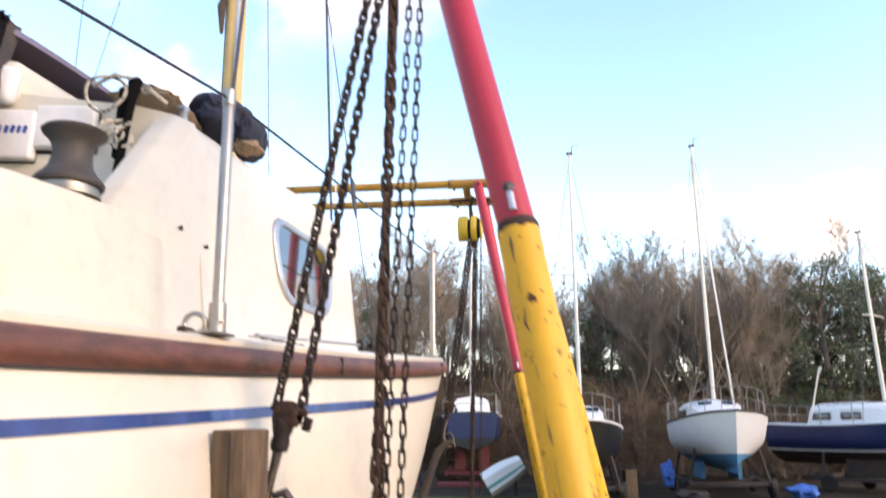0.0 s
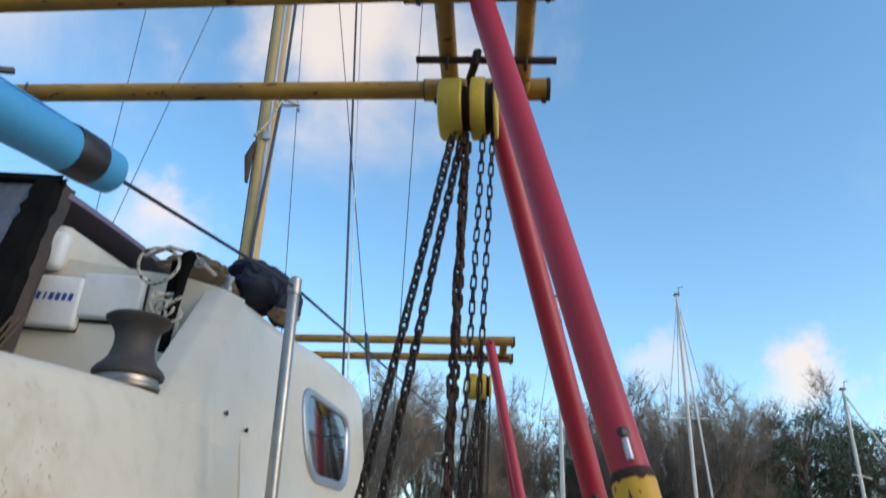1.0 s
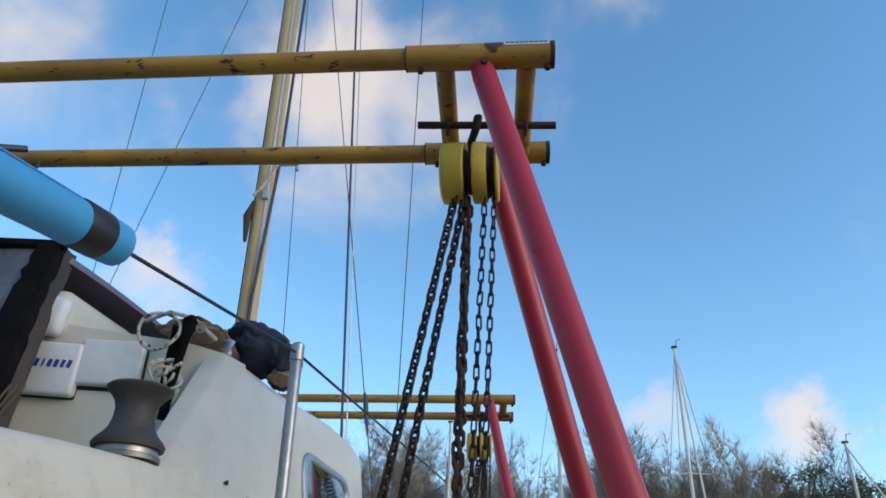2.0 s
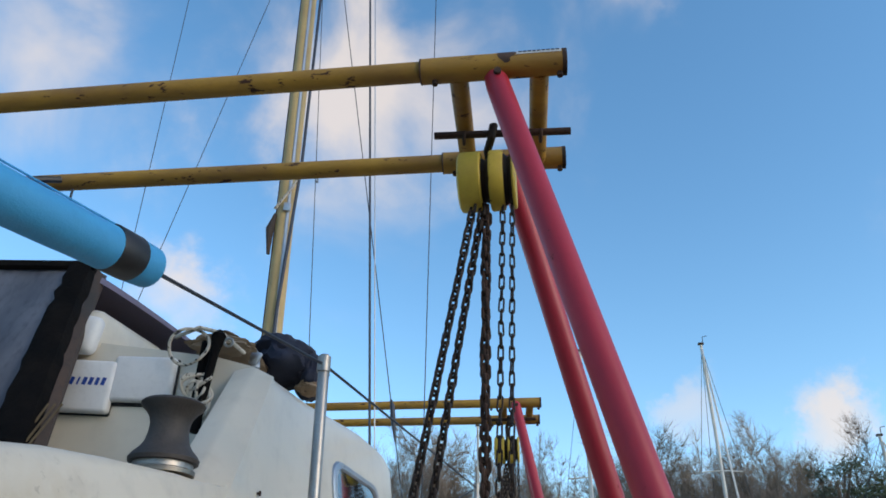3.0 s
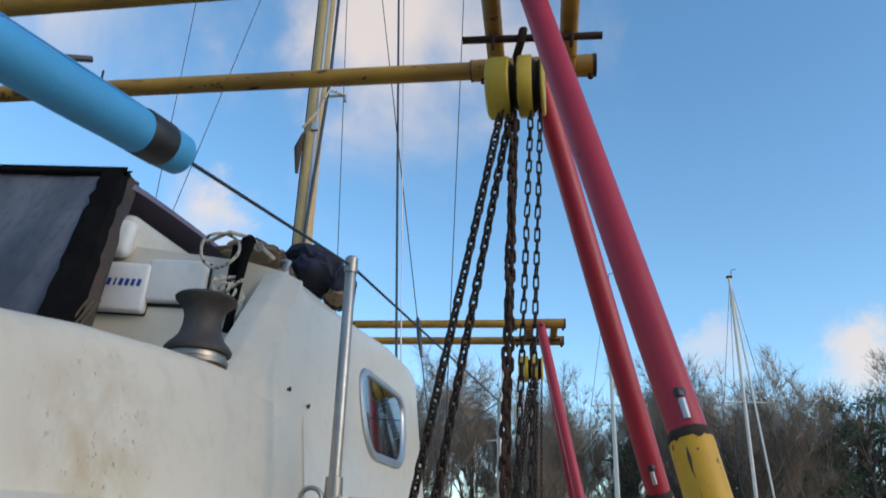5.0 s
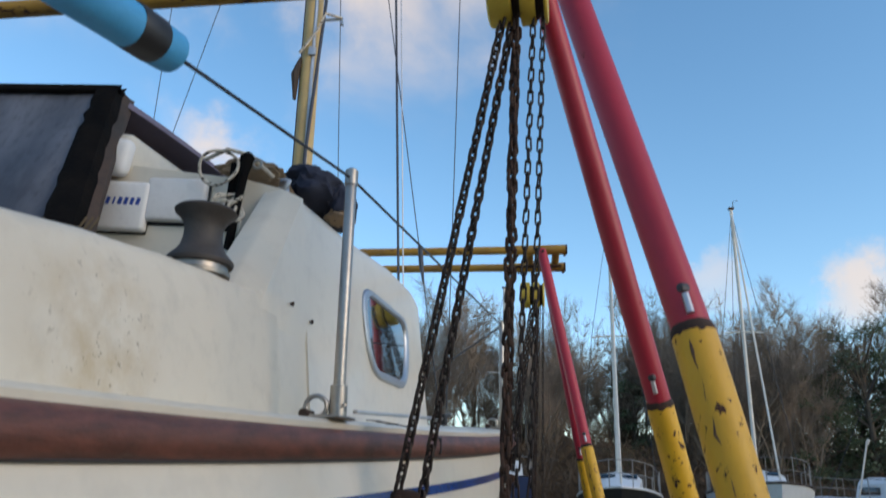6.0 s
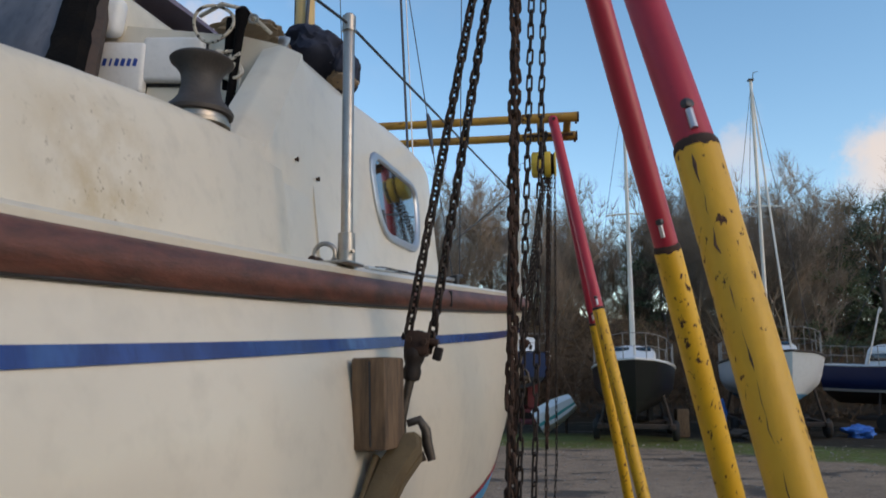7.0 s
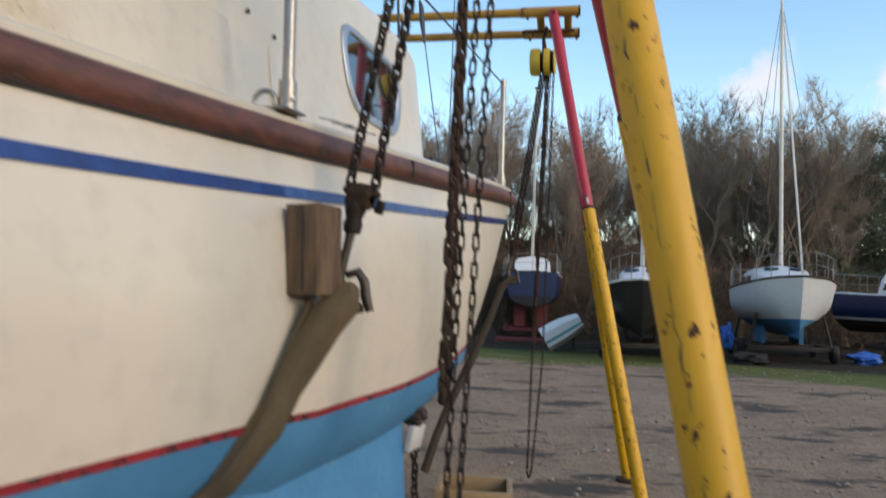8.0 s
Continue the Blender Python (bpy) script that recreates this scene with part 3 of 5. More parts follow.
part("lashing_stub", tube_bm([tip + d * 0.30 + Vector((-0.01, 0, 0.036)), tip + d * 0.29 + Vector((0.0, 0, 0.046)), tip + d * 0.265 + Vector((0.016, 0.005, 0.062))], 0.0055, 8), M_black, foam, "short black lashing end")
part("cable_tie", tube_bm([tip + d * 0.22 + Vector((0.005, 0, 0.04)), tip + d * 0.215 + Vector((0.0, 0, 0.065))], 0.002, 6), M_black, foam)
part("seam", tube_bm([tip + d * s + Vector((0.012, 0.0, 0.0405)) for s in (0.12, 0.6, 1.2, 2.3)], 0.002, 6), M_foam, foam)

# winch on the coaming
WX, WY, wz = -0.947, 1.775, 2.182
winch = part("winch", lathe(bmesh.new(), pose(WX, WY, wz), [(0.074, 0.020), (0.083, 0.022), (0.085, 0.031), (0.078, 0.042), (0.064, 0.056), (0.054, 0.072), (0.049, 0.095), (0.0485, 0.118), (0.053, 0.134), (0.064, 0.150), (0.0765, 0.160), (0.0795, 0.167), (0.074, 0.173), (0.03, 0.173), (0.02, 0.166)], 40), M_winch, yacht, "worn dark grey sheet winch")
part("winch_base", lathe(bmesh.new(), pose(WX, WY, wz), [(0.078, -0.006), (0.079, 0.004), (0.073, 0.007), (0.072, 0.020), (0.05, 0.022)], 40), M_steel, winch, "polished steel winch base")
part("winch_socket", lathe(bmesh.new(), pose(WX, WY, wz + 0.166), [(0.022, 0), (0.022, 0.006), (0.012, 0.006), (0.012, 0.001)], 16), M_steel, winch)
# low teak capping behind the winch
part("coaming_trim", box_bm(pose(-1.10, 1.25, 2.125, 5, 0, -9), 0.012, 0.7, 0.012, 0.003), M_block, yacht)

# instrument covers on the bulkhead
BY = 2.288


def bx(x):
    return -0.243 + 1.068 * (x + 0.243)


def bz(z):
    return 1.8 + 1.068 * (z - 1.8)


def cover(x, z, w, h, deep, name, label, turn=0):
    return part(name, box_bm(pose(bx(x), BY - deep / 2, bz(z), 3, turn, 0), w * 1.068, deep, h * 1.068, 0.014 if deep < 0.05 else 0.027, 4), M_white, yacht, label)


c1 = cover(-1.350, 2.503, 0.166, 0.160, 0.042, "instrument_cover", "white plastic instrument cover with blue lettering", 2)
for k, (w, h) in enumerate(((0.013, 0.024), (0.012, 0.024), (0.006, 0.024), (0.013, 0.024), (0.013, 0.024), (0.012, 0.024), (0.013, 0.024))):
    x = -1.408 + k * 0.0192
    part("print_bar", box_bm(pose(bx(x), BY - 0.0435, bz(2.516 - k * 0.0004), 3, 14, 0), w * 0.95, 0.002, h * 1.05), M_print, c1, smooth=False)
c2 = cover(-1.182, 2.528, 0.190, 0.142, 0.036, "instrument_cover", "plain white plastic instrument cover", 1)
part("seal", box_bm(pose(bx(-1.354), BY - 0.003, bz(2.503), 3, 2, 0), 0.182, 0.008, 0.178, 0.006), M_black, c1)
part("seal", box_bm(pose(bx(-1.180), BY - 0.003, bz(2.523), 3, 1, 0), 0.208, 0.008, 0.160, 0.006), M_black, c2)
cover(-1.388, 2.668, 0.088, 0.125, 0.058, "vent_cowl", "rounded white vent cowl", 8)
# clutch handle, its tail rope and the coil
bm = tube_bm([(bx(a), 2.195 + 0.008 * k, bz(c)) for k, (a, c) in enumerate(((-0.975, 2.35), (-0.972, 2.45), (-0.960, 2.60), (-0.958, 2.655), (-0.958, 2.67)))], [0.016, 0.013, 0.014, 0.025, 0.014], 12)
tube(bm, [(bx(-1.005), 2.24, bz(2.42)), (bx(-0.995), 2.23, bz(2.64))], [0.013, 0.017], 10)
handle = part("winch_handle", bm, M_edging, yacht, "black winch handle in its holder")
part("handle_eye", tube_bm([(bx(-0.925) + 0.014 * math.cos(a), 2.22, bz(2.635) + 0.014 * math.sin(a)) for a in (math.pi * 2 * k / 12 for k in range(12))], 0.0045, 6, closed=True), M_steel, handle)
random.seed(5)
for cx, cz, rx, rz, tilt in ((-1.04, 2.615, 0.065, 0.062, 0.1), (-1.005, 2.49, 0.035, 0.045, 0.7), (-0.985, 2.47, 0.045, 0.03, -0.6), (-1.0, 2.505, 0.05, 0.02, 0.4), (-0.97, 2.45, 0.02, 0.06, 0.2)):
    pts = [(bx(cx) + rx * math.cos(a) * math.cos(tilt) - rz * math.sin(a) * math.sin(tilt), 2.205 + 0.012 * math.sin(a * 2 + tilt), bz(cz) + rx * math.cos(a) * math.sin(tilt) + rz * math.sin(a) * math.cos(tilt)) for a in (math.pi * 2 * k / 24 for k in range(24))]
    part("rope_turn", tube_bm(pts, 0.0055, 8, closed=True), M_rope, handle, "black-flecked cream rope")
part("rope_turn", tube_bm([(-1.16, 2.25, 2.72), (-1.07, 2.20, 2.735), (-1.0, 2.22, 2.725), (-0.95, 2.34, 2.70)], 0.007, 8), M_rope, handle)

# spray hood: canvas, cloudy aft panel, black edging
hood_rows = []
for k in range(9):
    s = k / 8
    y, z = lerp(2.30, 3.05, s), lerp(3.0, 2.82, s ** 1.25)
    xr, xl = lerp(-1.525, -1.12, s), lerp(-2.40, -2.5, s)
    foot_z = z - lerp(0.05, 0.02, s)
    hood_rows.append([(xr + 0.012, y - 0.03 * (1 - s), foot_z), (xr + 0.008, y - 0.01, lerp(foot_z, z, 0.6)), (xr, y, z - 0.012), (xr - 0.03, y, z), (lerp(xr, xl, 0.5), y, z + 0.03), (xl + 0.03, y, z), (xl - 0.05, y - 0.1 * (1 - s), foot_z)])
hood = part("spray_hood", grid_bm(hood_rows), M_hood, yacht, "faded purple-blue canvas spray hood")
rows = []
for k in range(9):
    s = k / 8
    rows.append([(lerp(-1.54, -2.4, q) + 0.15 * s * (1 - q), lerp(2.285, 1.86, s) + 0.02 * noise.noise((q * 4, s * 3, 2)), lerp(2.995, 2.05, s)) for q in (j / 12 for j in range(13))])
part("aft_panel", grid_bm(rows), M_vinyl, hood, "cloudy grey clear-vinyl aft panel")
edge_pts = [(-1.535, 2.275, 3.0), (-1.495, 2.15, 2.72), (-1.44, 2.01, 2.42), (-1.385, 1.86, 2.07)]
edge_pts = [tuple(interp(k / 8, (0, 1, 2, 3), [p[j] for p in edge_pts]) for j in range(3)) for k in range(25)]
rows = []
for k, (x, y, z) in enumerate(edge_pts):
    t, fray = k / 8, 0.012 * noise.noise((k * 0.9, 2, 5))
    rows.append([(x - 0.055 - 0.012 * t + fray, y - 0.012, z), (x - 0.025, y - 0.024 + fray * 0.6, z), (x + 0.02 - fray * 0.5, y - 0.01, z + 0.005), (x + 0.028 + 0.010 * noise.noise((k * 1.3, 7, 1)), y + 0.03, z)])
part("edging", grid_bm(rows), M_edging, hood, "black canvas edging")
rows = [[(x, 2.26, 3.008), (x, 2.256, 2.985), (x, 2.27, 2.975), (x, 2.30, 3.015)] for x in (-1.5, -1.9, -2.4)]
part("edging", grid_bm(rows), M_edging, hood)
rows = [[(x + 0.024, y + 0.028, z), (x + 0.036 + 0.00075 * k + 0.012 * noise.noise((k * 1.1, 4, 9)), y + 0.05, z - 0.01), (x + 0.035, y + 0.09, z)] for k, (x, y, z) in enumerate(edge_pts)]
part("edging", grid_bm(rows), M_trolley, hood, "frayed brown edging")
bm = bmesh.new()
for k in range(3):
    tube(bm, [(-1.36 - 0.02 * k, 2.02, 2.42), (-1.385 - 0.015 * k, 1.96, 2.30), (-1.41 - 0.02 * k, 1.88, 2.14)], 0.0035, 6)
part("lashing", bm, M_strap, hood)

# stowed sail and cover on the cabin roof
def lump(bm, at, size, seed, rough=0.28):
    r = bmesh.ops.create_icosphere(bm, subdivisions=4, radius=1)
    for v in r["verts"]:
        n = v.co.normalized()
        k = 1 + rough * (noise.noise(n * 1.7 + Vector((seed, 0, 0))) + 0.5 * noise.noise(n * 4 + Vector((0, seed, 0))) + 0.25 * abs(noise.noise(n * 9 + Vector((0, 0, seed)))))
        v.co = Vector(at) + Vector((n.x * size[0], n.y * size[1], n.z * size[2])) * k
    return bm


bm = lump(bmesh.new(), (-0.915, 2.87, 2.85), (0.125, 0.17, 0.095), 3, 0.24)
lump(bm, (-0.825, 2.93, 2.815), (0.075, 0.15, 0.085), 8, 0.22)
lump(bm, (-0.95, 2.84, 2.905), (0.10, 0.12, 0.045), 13, 0.16)
lump(bm, (-0.80, 2.86, 2.79), (0.05, 0.10, 0.085), 23, 0.18)
sail = part("stowed_sail", bm, M_canvas, yacht, "dark navy stowed sail under a cover")
bm = lump(bmesh.new(), (-0.80, 2.84, 2.735), (0.055, 0.07, 0.03), 5)
part("sail_fold", bm, M_tan, sail, "tan canvas fold")
bm = lump(bmesh.new(), (-1.10, 2.75, 2.80), (0.13, 0.3, 0.045), 6)
part("sail_fold", bm, M_tan, sail)
bm = lump(bmesh.new(), (-1.05, 2.95, 2.83), (0.10, 0.25, 0.035), 9)
part("sail_fold", bm, M_black, sail)
bm = tube_bm([(-0.962, 2.52, 2.77), (-0.955, 2.50, 2.745), (-0.945, 2.50, 2.70)], [0.012, 0.018, 0.015], 10)
box(bm, pose(-0.948, 2.49, 2.735, 0, 20, 0), 0.035, 0.016, 0.05, 0.005)
part("deck_block", bm, M_alloy, yacht, "brass and steel pulley block")
part("sail_fold", lump(bmesh.new(), (-1.06, 2.42, 2.755), (0.12, 0.07, 0.03), 17, 0.3), M_tan, sail)
part("deck_track", box_bm(pose(-0.495, 2.93, 1.955, 4, 0, -18), 0.02, 0.9, 0.012, 0.003), M_alloy, yacht, "long grey deck track")
bm = box_bm(pose(-0.36, 3.35, 2.0, 10, 0, -20), 0.03, 0.10, 0.02, 0.006)
box(bm, pose(-0.36, 3.31, 1.98, 10, 0, -20), 0.02, 0.03, 0.05, 0.004)
part("cleat", bm, M_black, yacht, "black deck cleat")
random.seed(11)
for k in range(3):
    a = Vector((-0.525 + 0.02 * k, 1.99 + 0.05 * k, rail_z(2.0) + 0.063))
    part("deck_crack", tube_bm([a, a + Vector((0.03, 0.02, 0.0)), a + Vector((0.05, 0.06, -0.001)), a + Vector((0.08, 0.07, -0.004))], 0.0017, 5), M_ink, yacht)

# mast and rigging
def mast_x(z):
    return interp(z, [2.6, 3.6, 6.7, 11], [-1.405, -1.425, -1.485, -1.56])


MY = 4.6
rows = []
for z in (2.6, 3.6, 5, 6.7, 9, 11):
    rows.append([(mast_x(z) + 0.066 * math.cos(a), MY + 0.085 * math.sin(a), z) for a in (2 * math.pi * k / 24 for k in range(24))])
mast = part("mast", grid_bm(rows, close=True), M_mast, yacht, "yellowed alloy mast")
part("sail_track", tube_bm([(mast_x(z) + 0.035, MY - 0.075, z) for z in (2.7, 3.6, 6.7, 11)], 0.012, 8), M_alloy, mast)
part("sail_track", tube_bm([(mast_x(z) - 0.05, MY - 0.05, z) for z in (2.7, 3.6, 6.7, 11)], 0.008, 8), M_trolley, mast)
part("mast_bracket", box_bm(pose(mast_x(4.6) + 0.03, MY - 0.09, 4.62), 0.05, 0.03, 0.07, 0.006), M_alloy, mast)
part("mast_cleat", tube_bm([(mast_x(4.3) - 0.075, MY - 0.06, 4.25), (mast_x(4.3) - 0.085, MY - 0.07, 4.45), (mast_x(4.3) - 0.06, MY - 0.06, 4.58)], [0.012, 0.03, 0.012], 8), M_trolley, mast)
part("halyard_tie", tube_bm([(-1.50, 4.5, 4.60), (-1.38, 4.48, 4.78), (-1.34, 4.5, 4.93), (-1.24, 4.6, 4.96)], 0.010, 8), M_rope, mast)
part("spreader_bracket", tube_bm([(-1.40, 4.6, 4.94), (-1.236, 4.6, 4.955), (-1.236, 4.6, 4.90)], 0.012, 8), M_alloy, mast)


def wire(a, b, r, mat=M_wire, name="stay"):
    """A wire through two points, carried on to the deck below and the masthead above."""
    a, b = Vector(a), Vector(b)
    if a.z < b.z:
        a, b = b, a
    k = (2.15 - b.z) / (a.z - b.z)
    t = (11 - b.z) / (a.z - b.z)
    part(name, tube_bm([b + (a - b) * k, b + (a - b) * t], r, 8), mat, yacht)


wire((-0.943, 4.6, 6.72), (-0.74, 4.6, 3.229), 0.0085)
wire((-0.899, 4.6, 6.72), (-0.708, 4.6, 3.229), 0.0045, M_alloy)
wire((-0.371, 4.6, 6.723), (-0.385, 4.6, 3.31), 0.0035)
wire((-1.16, 4.6, 6.72), (-0.604, 4.6, 3.231), 0.0035)
wire((-1.303, 4.6, 5.771), (-1.173, 4.6, 3.678), 0.003)
wire((-2.537, 4.6, 6.714), (-2.513, 4.6, 4.027), 0.003)
wire((-1.843, 4.6, 6.717), (-2.375, 4.6, 3.94), 0.003)
part("halyard", tube_bm([(-1.385, 4.5, 2.9), (-1.39, 4.5, 3.82), (-1.345, 4.5, 5.0), (-1.36, 4.5, 6.72), (-1.45, 4.5, 11)], 0.012, 8), M_wire, yacht)
part("turnbuckle", tube_bm([(-0.60, 4.58, 3.22), (-0.59, 4.58, 3.18), (-0.58, 4.58, 3.08), (-0.56, 4.58, 2.95)], [0.008, 0.016, 0.016, 0.006], 8), M_wire, yacht)

# bilge keel on the near side, and its twin
for side in (1, -1):
    bm = bmesh.new()
    rows = []
    for s, (y, x) in enumerate(((1.25, -0.74), (2.0, -0.60), (2.7, -0.44), (2.95, -0.385))):
        rows.append([(x - 0.02, y, 0.98), (x + 0.015, y, 0.5), (x + 0.03, y + 0.04, 0.12), (x - 0.05, y + 0.04, 0.12), (x - 0.07, y, 0.5), (x - 0.12, y, 0.98)])
    if side < 0:
        rows = [[(2 * centre_x(p[1]) - p[0], p[1], p[2]) for p in r] for r in rows]
    grid_bm(rows, bm, close=True)
    for r in (rows[0], rows[-1]):
        bm.faces.new([bm.verts.new(p) for p in r])
    part("bilge_keel", bm, M_antifoul, yacht, "blue bilge keel")
part("zinc_strap", box_bm(pose(-0.355, 3.0, 0.85, 0, 12, -15), 0.025, 0.13, 0.095, 0.006), M_label, yacht, "pale anode plate")


# ---- chains ----
def link_mesh(name, pitch, width, r, mat):
    """One stadium-shaped link, long axis z, lying in xz."""
    half, rad = (pitch - 0.0) / 2 + r * 0.1, width / 2 - r
    pts = []
    for k in range(14):
        a = 2 * math.pi * k / 14
        pts.append((rad * math.cos(a), 0, rad * math.sin(a) + (half - rad * 0.45 if math.sin(a) >= 0 else -half + rad * 0.45)))
    return mesh_of(name, tube_bm(pts, r, 6, closed=True), mat)


L_load = link_mesh("link", 0.0285, 0.0312, 0.0050, M_chain)
L_rust = link_mesh("link", 0.0285, 0.0295, 0.0054, M_rust)
L_hand = link_mesh("link", 0.036, 0.0205, 0.0030, M_chain)


def chain(name, pts, mesh, pitch, label, twist=0.0, wander=0.0, seed=1, category="chain", group=""):
    rnd = random.Random(seed)
    pts = [Vector(p) for p in pts]
    top = empty(name, pts[0])
    tagged(top, label, category, group)
    seg = [(b - a).length for a, b in zip(pts, pts[1:])]
    total = sum(seg)
    n = int(total / pitch)
    for i in range(n):
        s = (i + 0.5) * pitch
        j = 0
        while j < len(seg) - 1 and s > seg[j]:
            s -= seg[j]
            j += 1
        d = (pts[j + 1] - pts[j]).normalized()
        p = pts[j] + d * s
        rot = d.to_track_quat("Z", "X").to_matrix().to_4x4()
        ang = (90 if i % 2 else 0) + 25 + twist * i + rnd.uniform(-9, 9)
        ob = new("link", mesh)
        ob.parent = top
        ob.matrix_parent_inverse = Matrix.Translation(top.location).inverted()
        off = Vector((rnd.uniform(-wander, wander), rnd.uniform(-wander, wander), 0))
        ob.matrix_basis = Matrix.Translation(p + off) @ rot @ pose(0, 0, 0, rnd.uniform(-3, 3), rnd.uniform(-3, 3), ang)
    return top


def double_chain(name, a, b, mesh, pitch, label, seed):
    """Slack chain doubled on itself: two strands wound loosely round one another."""
    a, b = Vector(a), Vector(b)
    for ph in (0, math.pi):
        n = 30
        pts = [a.lerp(b, k / n) + 0.0045 * Vector((math.cos(ph + k * 0.8), math.sin(ph + k * 0.8), 0)) for k in range(n + 1)]
        chain(name, pts, mesh, pitch, label, 14, 0.001, seed + int(ph))


GN, GF = "chains on the near gantry", "chains on the far gantry"
chain("load_chain", [(-0.178, 1.875, 3.02), (-0.435, 1.965, 1.655)], L_load, 0.0285, "dark oily load chain under tension to the hook", seed=2, group=GN)
chain("load_chain", [(-0.150, 1.880, 3.02), (-0.375, 1.985, 1.64)], L_load, 0.0285, "dark oily load chain under tension to the hook", seed=3, group=GN)
double_chain("slack_chain", (-0.138, 1.885, 3.02), (-0.172, 1.95, 1.13), L_rust, 0.0285, "rusty brown slack chain hanging doubled", 4)
chain("hand_chain", [(-0.088, 1.87, 3.03), (-0.145, 1.94, 1.40), (-0.158, 1.95, 0.88), (-0.15, 1.95, 0.83), (-0.135, 1.95, 0.82)], L_hand, 0.036, "grey long-link hand chain hanging in a loop", seed=6, group=GN)
chain("hand_chain", [(-0.058, 1.88, 3.03), (-0.108, 1.94, 1.40), (-0.126, 1.95, 0.88), (-0.130, 1.95, 0.83)], L_hand, 0.036, "grey long-link hand chain hanging in a loop", seed=7, group=GN)
chain("load_chain", [(0.200, 5.38, 3.02), (0.03, 5.40, 1.82)], L_load, 0.0285, "dark oily load chain under tension to the far hook", seed=12, group=GF)
chain("load_chain", [(0.222, 5.38, 3.02), (0.06, 5.40, 1.82)], L_load, 0.0285, "dark oily load chain under tension to the far hook", seed=13, group=GF)
double_chain("slack_chain", (0.240, 5.39, 3.02), (0.196, 5.4, 1.05), L_rust, 0.0285, "rusty brown slack chain hanging doubled", 14)
chain("hand_chain", [(0.262, 5.37, 3.03), (0.188, 5.40, 0.96), (0.176, 5.4, 0.20), (0.187, 5.4, 0.14)], L_hand, 0.036, "grey long-link hand chain hanging in a loop", seed=16, group=GF)
chain("hand_chain", [(0.285, 5.38, 3.03), (0.262, 5.40, 0.96), (0.205, 5.4, 0.20), (0.190, 5.4, 0.14)], L_hand, 0.036, "grey long-link hand chain hanging in a loop", seed=17, group=GF)


# ---- hoists ----
def hoist(at, turn, size, rod_z, label):
    """Drum along x between two yellow covers, with a hook over the carrying rod."""
    h = empty("chain_hoist", at)
    tagged(h, label, "hoist", "hoists on the gantries")
    m = Matrix.Translation(at) @ pose(0, 0, 0, 0, 0, turn) @ pose(0, 0, 0, 0, 90, 0) @ Matrix.Scale(size, 4)

    def ring(name, prof, mat, lab=""):
        part(name, lathe(bmesh.new(), m, prof, 40), mat, h, lab)

    ring("gear_cover", [(0.05, -0.115), (0.10, -0.113), (0.112, -0.106), (0.115, -0.095), (0.115, -0.032), (0.110, -0.027), (0.05, -0.026)], M_hoist, "yellow gear cover")
    ring("chain_wheel", [(0.04, -0.027), (0.088, -0.026), (0.080, -0.012), (0.088, 0.002), (0.04, 0.003)], M_chain)
    ring("wheel_cover", [(0.05, 0.002), (0.110, 0.003), (0.115, 0.008), (0.115, 0.050), (0.110, 0.056), (0.05, 0.057)], M_hoist, "yellow wheel cover")
    ring("hand_wheel", [(0.04, 0.056), (0.100, 0.057), (0.088, 0.072), (0.100, 0.085), (0.04, 0.086)], M_chain)
    ring("end_disc", [(0.04, 0.085), (0.108, 0.086), (0.112, 0.092), (0.108, 0.098), (0.03, 0.100)], M_hoist)
    x, y, z = at
    hook = [(x, y, z + 0.06 * size), (x + 0.004, y - 0.005, z + 0.10 * size), (x - 0.006, y - 0.02, rod_z - 0.035), (x + 0.005, y - 0.075, rod_z - 0.02), (x + 0.012, y - 0.085, rod_z + 0.015), (x + 0.008, y - 0.06, rod_z + 0.034), (x, y - 0.03, rod_z + 0.02)]
    part("top_hook", tube_bm(hook, [0.020, 0.018, 0.013, 0.013, 0.012, 0.010, 0.006], 10), M_chain, h, "black steel top hook")
    return h


hoist((-0.127, 1.88, 3.112), -9, 0.84, 3.25, "yellow and black chain hoist with rust")
hoist((0.213, 5.38, 3.10), -8, 0.84, 3.30, "yellow and black chain hoist on the far gantry")


